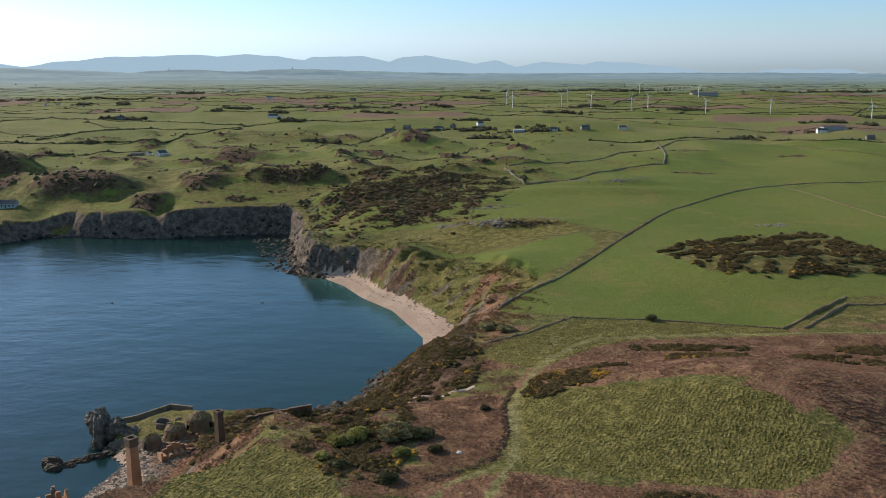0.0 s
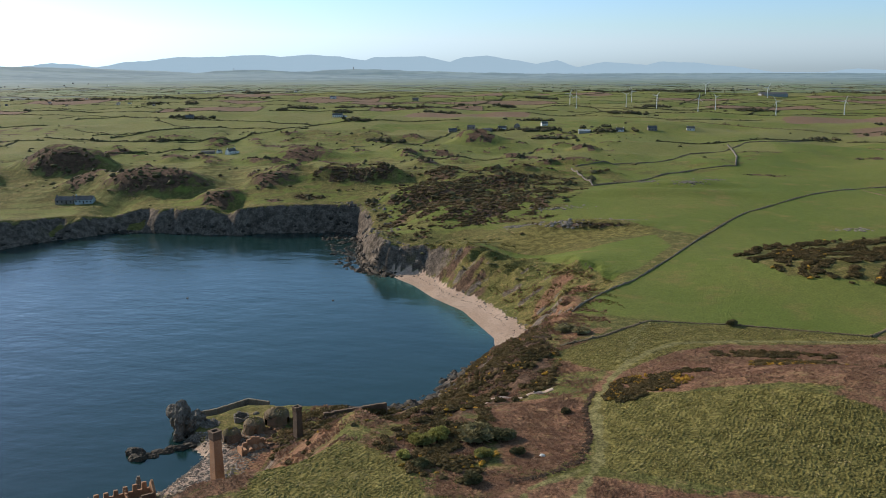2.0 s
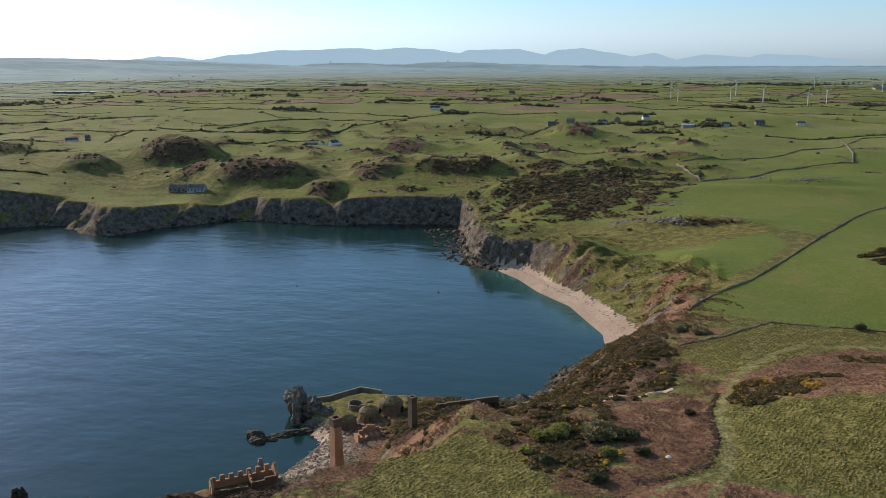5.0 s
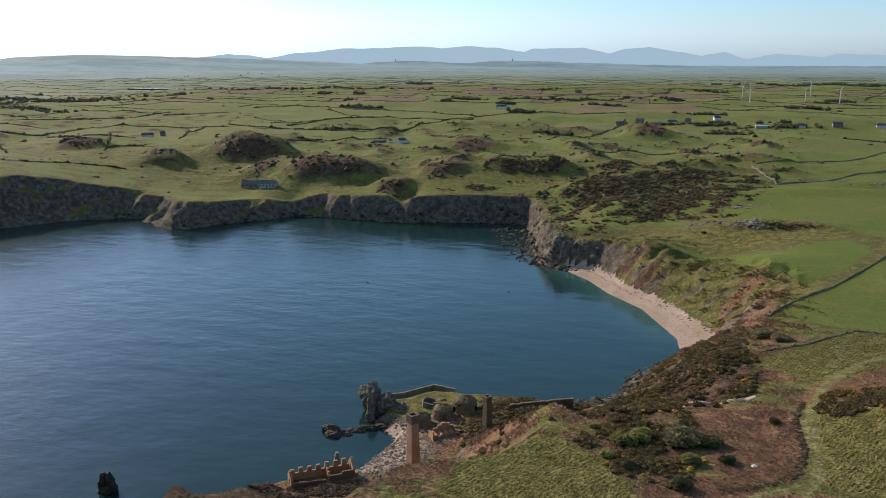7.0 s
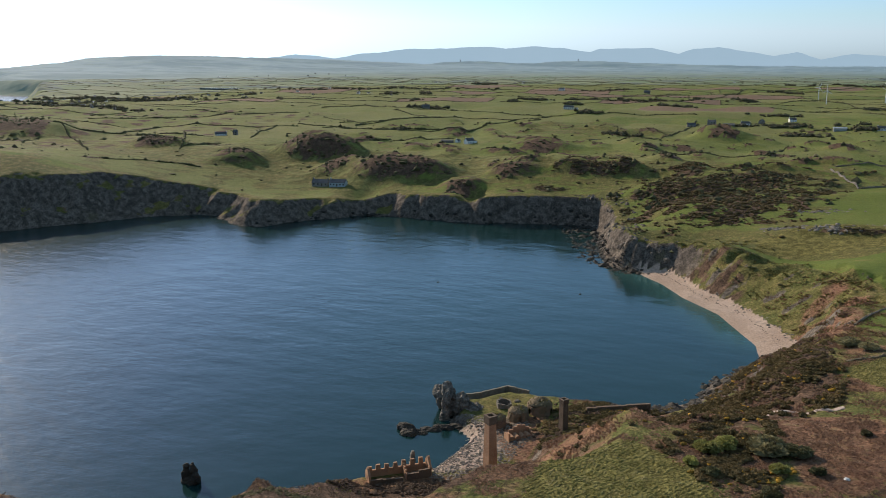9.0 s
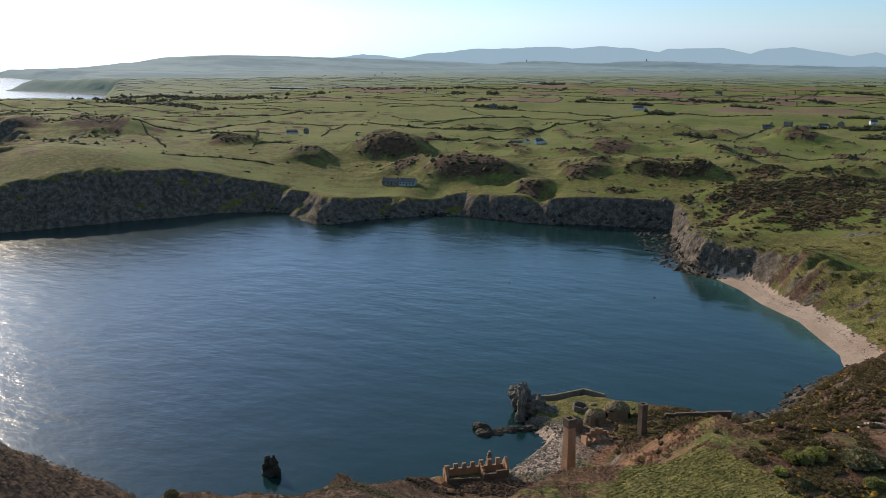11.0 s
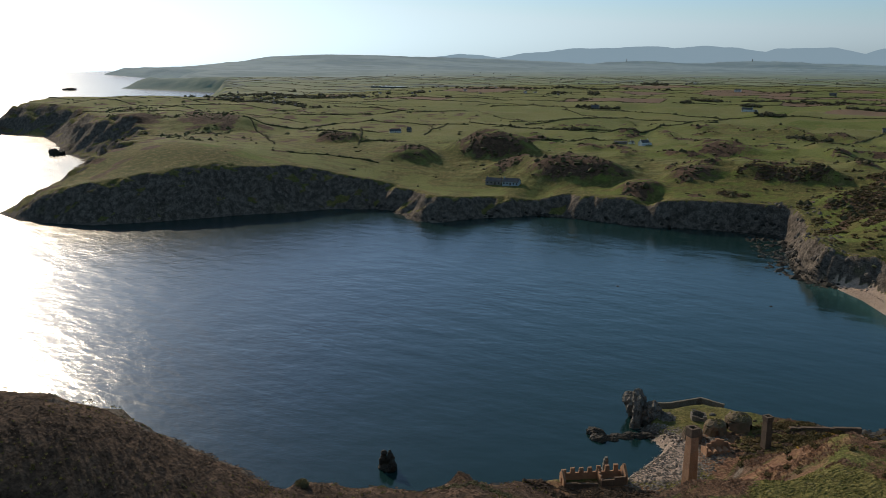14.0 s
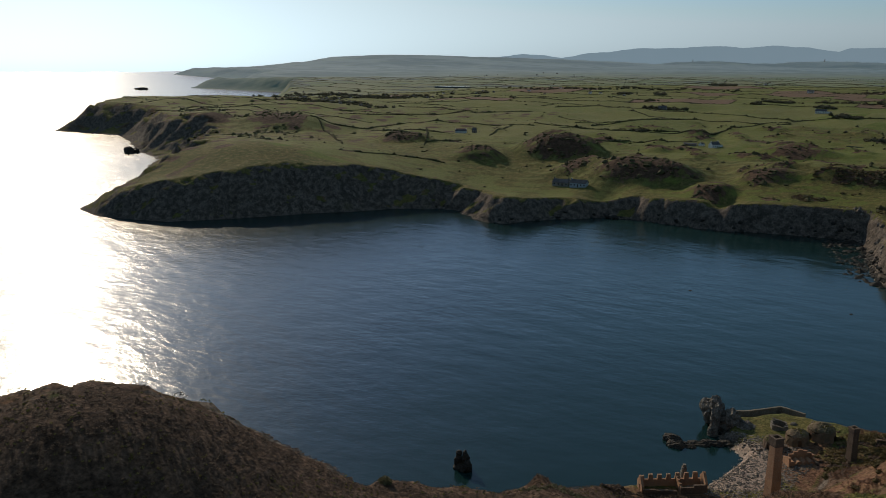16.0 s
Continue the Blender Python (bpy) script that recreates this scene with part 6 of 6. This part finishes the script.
# the hamlet
for _k, (_x, _y, _l, _t, _m, _txt) in enumerate(((9, 929, 11, 20, M_WHITE, "white house in the hamlet"), (-35, 884, 14, 5, M_WHITE, "long white house in the hamlet"), (-65, 855, 12, -8, M_GREYSTONE, "grey stone house in the hamlet"),
        (-84, 860, 13, 12, M_GREYSTONE, "grey house with slate roof in the hamlet"), (-20, 905, 10, 70, M_GREYSTONE, "small grey house end-on to the lane"), (80, 848, 12, 0, M_WHITE, "white house beside the lane"),
        (112, 856, 14, 10, M_GREYSTONE, "long grey house behind dark hedges"), (150, 862, 12, -5, M_WHITE, "white cottage at the lane's end"), (342, 849, 16, 5, M_WHITE, "white farmhouse on the right-hand fields' rise"), (360, 786, 12, 0, M_GREYSTONE, "low grey farm building on the pasture"))):
    house(_x, _y, _l, 7, 3.4 if _k % 2 else 4.4, 6.2 if _k % 2 else 7.2, _t, _m, _txt.replace("right-hand fields'", "eastern"), 3, 2, group="hamlet houses")
shed(46, 848, 11, 6, 2.4, 3, M_SHED, M_BLUEWALL, "blue-roofed farm shed in the hamlet")
shed(-50, 872, 10, 6, 2.4, 10, M_GREYSTONE, M_SLATE, "grey sheet-metal shed in the hamlet")
shed(356, 858, 22, 10, 3.6, 4, M_SHED, M_SLATE, "dark-roofed farm shed beside the white farmhouse")
shed(420, 1560, 46, 18, 4.5, 3, M_SHED, M_SLATE, "long dark-roofed cattle shed below the turbines")


def far_town():
    """Single houses of the far villages, each a copy of one of three."""
    kinds = [house(-893, 889, 11, 7, 4.4, 7.0, 15, M_GREYSTONE, "pebbledashed village house far off", 3, 2, group="village houses"),
             house(-870, 902, 10, 7, 4.2, 6.8, -20, M_GREYSTONE, "grey village house far off", 3, 2, group="village houses"),
             house(-845, 893, 14, 7, 2.8, 5.4, 5, M_WHITE, "low white village bungalow far off", 4, 1, group="village houses")]
    g = np.random.RandomState(180)
    for cx, cy, rx, ry, n in ((-830, 880, 90, 30, 10), (-1000, 1170, 190, 80, 18), (-1250, 1330, 120, 60, 10), (-800, 1350, 260, 80, 14), (300, 2000, 500, 120, 12), (-500, 1800, 400, 160, 12), (800, 2300, 500, 120, 10), (-1500, 2400, 500, 200, 14)):
        for _ in range(n):
            x, y = cx + g.normal() * rx * 0.6, cy + g.normal() * ry * 0.6
            if coast_distance(np.array([x]), np.array([y]))[0][0] > 40:
                copy_thing(kinds[g.randint(3)], pose(x, y, ground_z(x, y), 0, 0, g.uniform(-40, 40)) @ Matrix.Scale(0.62, 4))


far_town()


def wind_turbine(x, y, hub, spin, face):
    ob = thing("wind_turbine", x, y, "slim white three-bladed wind turbine in the fields", "turbine", turn=face, group="wind turbines")
    ob.matrix_world = ob.matrix_world @ Matrix.Scale(0.64, 4)
    bm = bmesh.new()
    bmesh.ops.create_cone(bm, segments=16, radius1=0.85, radius2=0.5, depth=hub + 1, cap_ends=True, matrix=Matrix.Translation((0, 0, hub / 2 - 0.5)))
    part("tower", bm, M_STEEL, ob)
    bm = bmesh.new()
    vs = box(bm, -0.7, -1.0, hub - 0.6, 0.7, 2.4, hub + 0.9)
    bmesh.ops.bevel(bm, geom=bm.edges[:], offset=0.25, segments=2, affect="EDGES")
    nac = part("nacelle", bm, M_STEEL, ob)
    bm = bmesh.new()
    bmesh.ops.create_cone(bm, segments=12, radius1=0.7, radius2=0.15, depth=1.2, cap_ends=True, matrix=Matrix.Translation((0, -1.6, hub + 0.1)) @ Matrix.Rotation(radians(90), 4, "X"))
    part("spinner", bm, M_STEEL, nac)
    for k in range(3):
        bm = bmesh.new()
        a = radians(spin + 120 * k)
        m = Matrix.Translation((0, -1.7, hub + 0.1)) @ Matrix.Rotation(a, 4, "Y")
        secs = [(0.3, 0.3, 0.22), (2.2, 0.62, 0.16), (6.5, 0.42, 0.1), (11.5, 0.12, 0.04)]
        rings = [[bm.verts.new(m @ Vector((sx * w, sy * t, r))) for sx, sy in ((-1, 0), (0, -1), (1, 0), (0, 1))] for r, w, t in secs]
        for p, q in zip(rings, rings[1:]):
            for j in range(4):
                bm.faces.new((p[j], p[(j + 1) % 4], q[(j + 1) % 4], q[j]))
        bm.faces.new(rings[0]), bm.faces.new(rings[-1])
        part("blade", bm, M_STEEL, ob)
    return ob


for _k, (_x, _y) in enumerate(((61, 1236), (57, 1330), (133, 1256), (160, 1416), (167, 1198), (220, 1186), (244, 1193), (330, 1683), (397, 1509), (303, 1120), (382, 1109), (469, 1021))):
    wind_turbine(_x, _y, 27 if _k != 11 else 24, (0, 25, 60, 95, 40, 10, 75, 55, 30, 85, 20, 105)[_k], (-25, 10, -15, 30, -30, 0, 20, -10, 15, -20, 5, -35)[_k])


# ---- standing water inland ----
def still_water(name, x, y, rx, ry, turn, label, lift=0.35):
    n = 40
    v = []
    zs = []
    for k in range(n):
        a = math.tau * k / n
        r = 1 + 0.12 * math.sin(3 * a + x) + 0.08 * math.sin(5 * a)
        px, py = rx * r * math.cos(a), ry * r * math.sin(a)
        c, s = math.cos(radians(turn)), math.sin(radians(turn))
        v.append((x + px * c - py * s, y + px * s + py * c))
        zs.append(ground_z(*v[-1]))
    z = sorted(zs)[len(zs) * 2 // 5] + 0.5 * lift
    bm = bmesh.new()
    top = [bm.verts.new((px, py, z)) for px, py in v]
    low = [bm.verts.new((px, py, z - 3)) for px, py in v]
    bm.faces.new(top)
    for k in range(n):
        bm.faces.new((top[k], low[k], low[(k + 1) % n], top[(k + 1) % n]))
    me = bpy.data.meshes.new(name)
    bm.to_mesh(me)
    bm.free()
    me.materials.append(M_STILL)
    tagged(new(name, me), label, "water", kind="structure")


M_STILL, _n, _l, _b = material("still_water")
_l.new(blend(_n, _l, value_noise(_n, _l, place(_n), 0.05), (0.03, 0.05, 0.06), (0.05, 0.07, 0.08)), _b.inputs["Base Color"])
_b.inputs["Roughness"].default_value = 0.04
still_water("pond", -154, 724, 7.5, 4, -30, "small bright pond among the gorse")
still_water("lake", -1010, 1560, 130, 30, 6, "long pale lake beyond the village", 0.2)


# ---- monuments on the far ridge ----
def hill_tower(x, y, high, wide):
    ob = thing("hill_tower", x, y, "small dark stone tower on the far ridge", "tower", group="ridge towers")
    bm = bmesh.new()
    bmesh.ops.create_cone(bm, segments=12, radius1=wide, radius2=wide * 0.7, depth=high, cap_ends=True, matrix=Matrix.Translation((0, 0, high / 2 - 1)))
    shaft = part("shaft", bm, M_GREYSTONE, ob)
    bm = bmesh.new()
    bmesh.ops.create_cone(bm, segments=12, radius1=wide * 0.85, radius2=wide * 0.85, depth=high * 0.12, cap_ends=True, matrix=Matrix.Translation((0, 0, high * 0.97)))
    part("parapet", bm, M_GREYSTONE, shaft)


hill_tower(-1520, 4440, 10, 2.0)
hill_tower(-905, 4540, 11, 2.4)
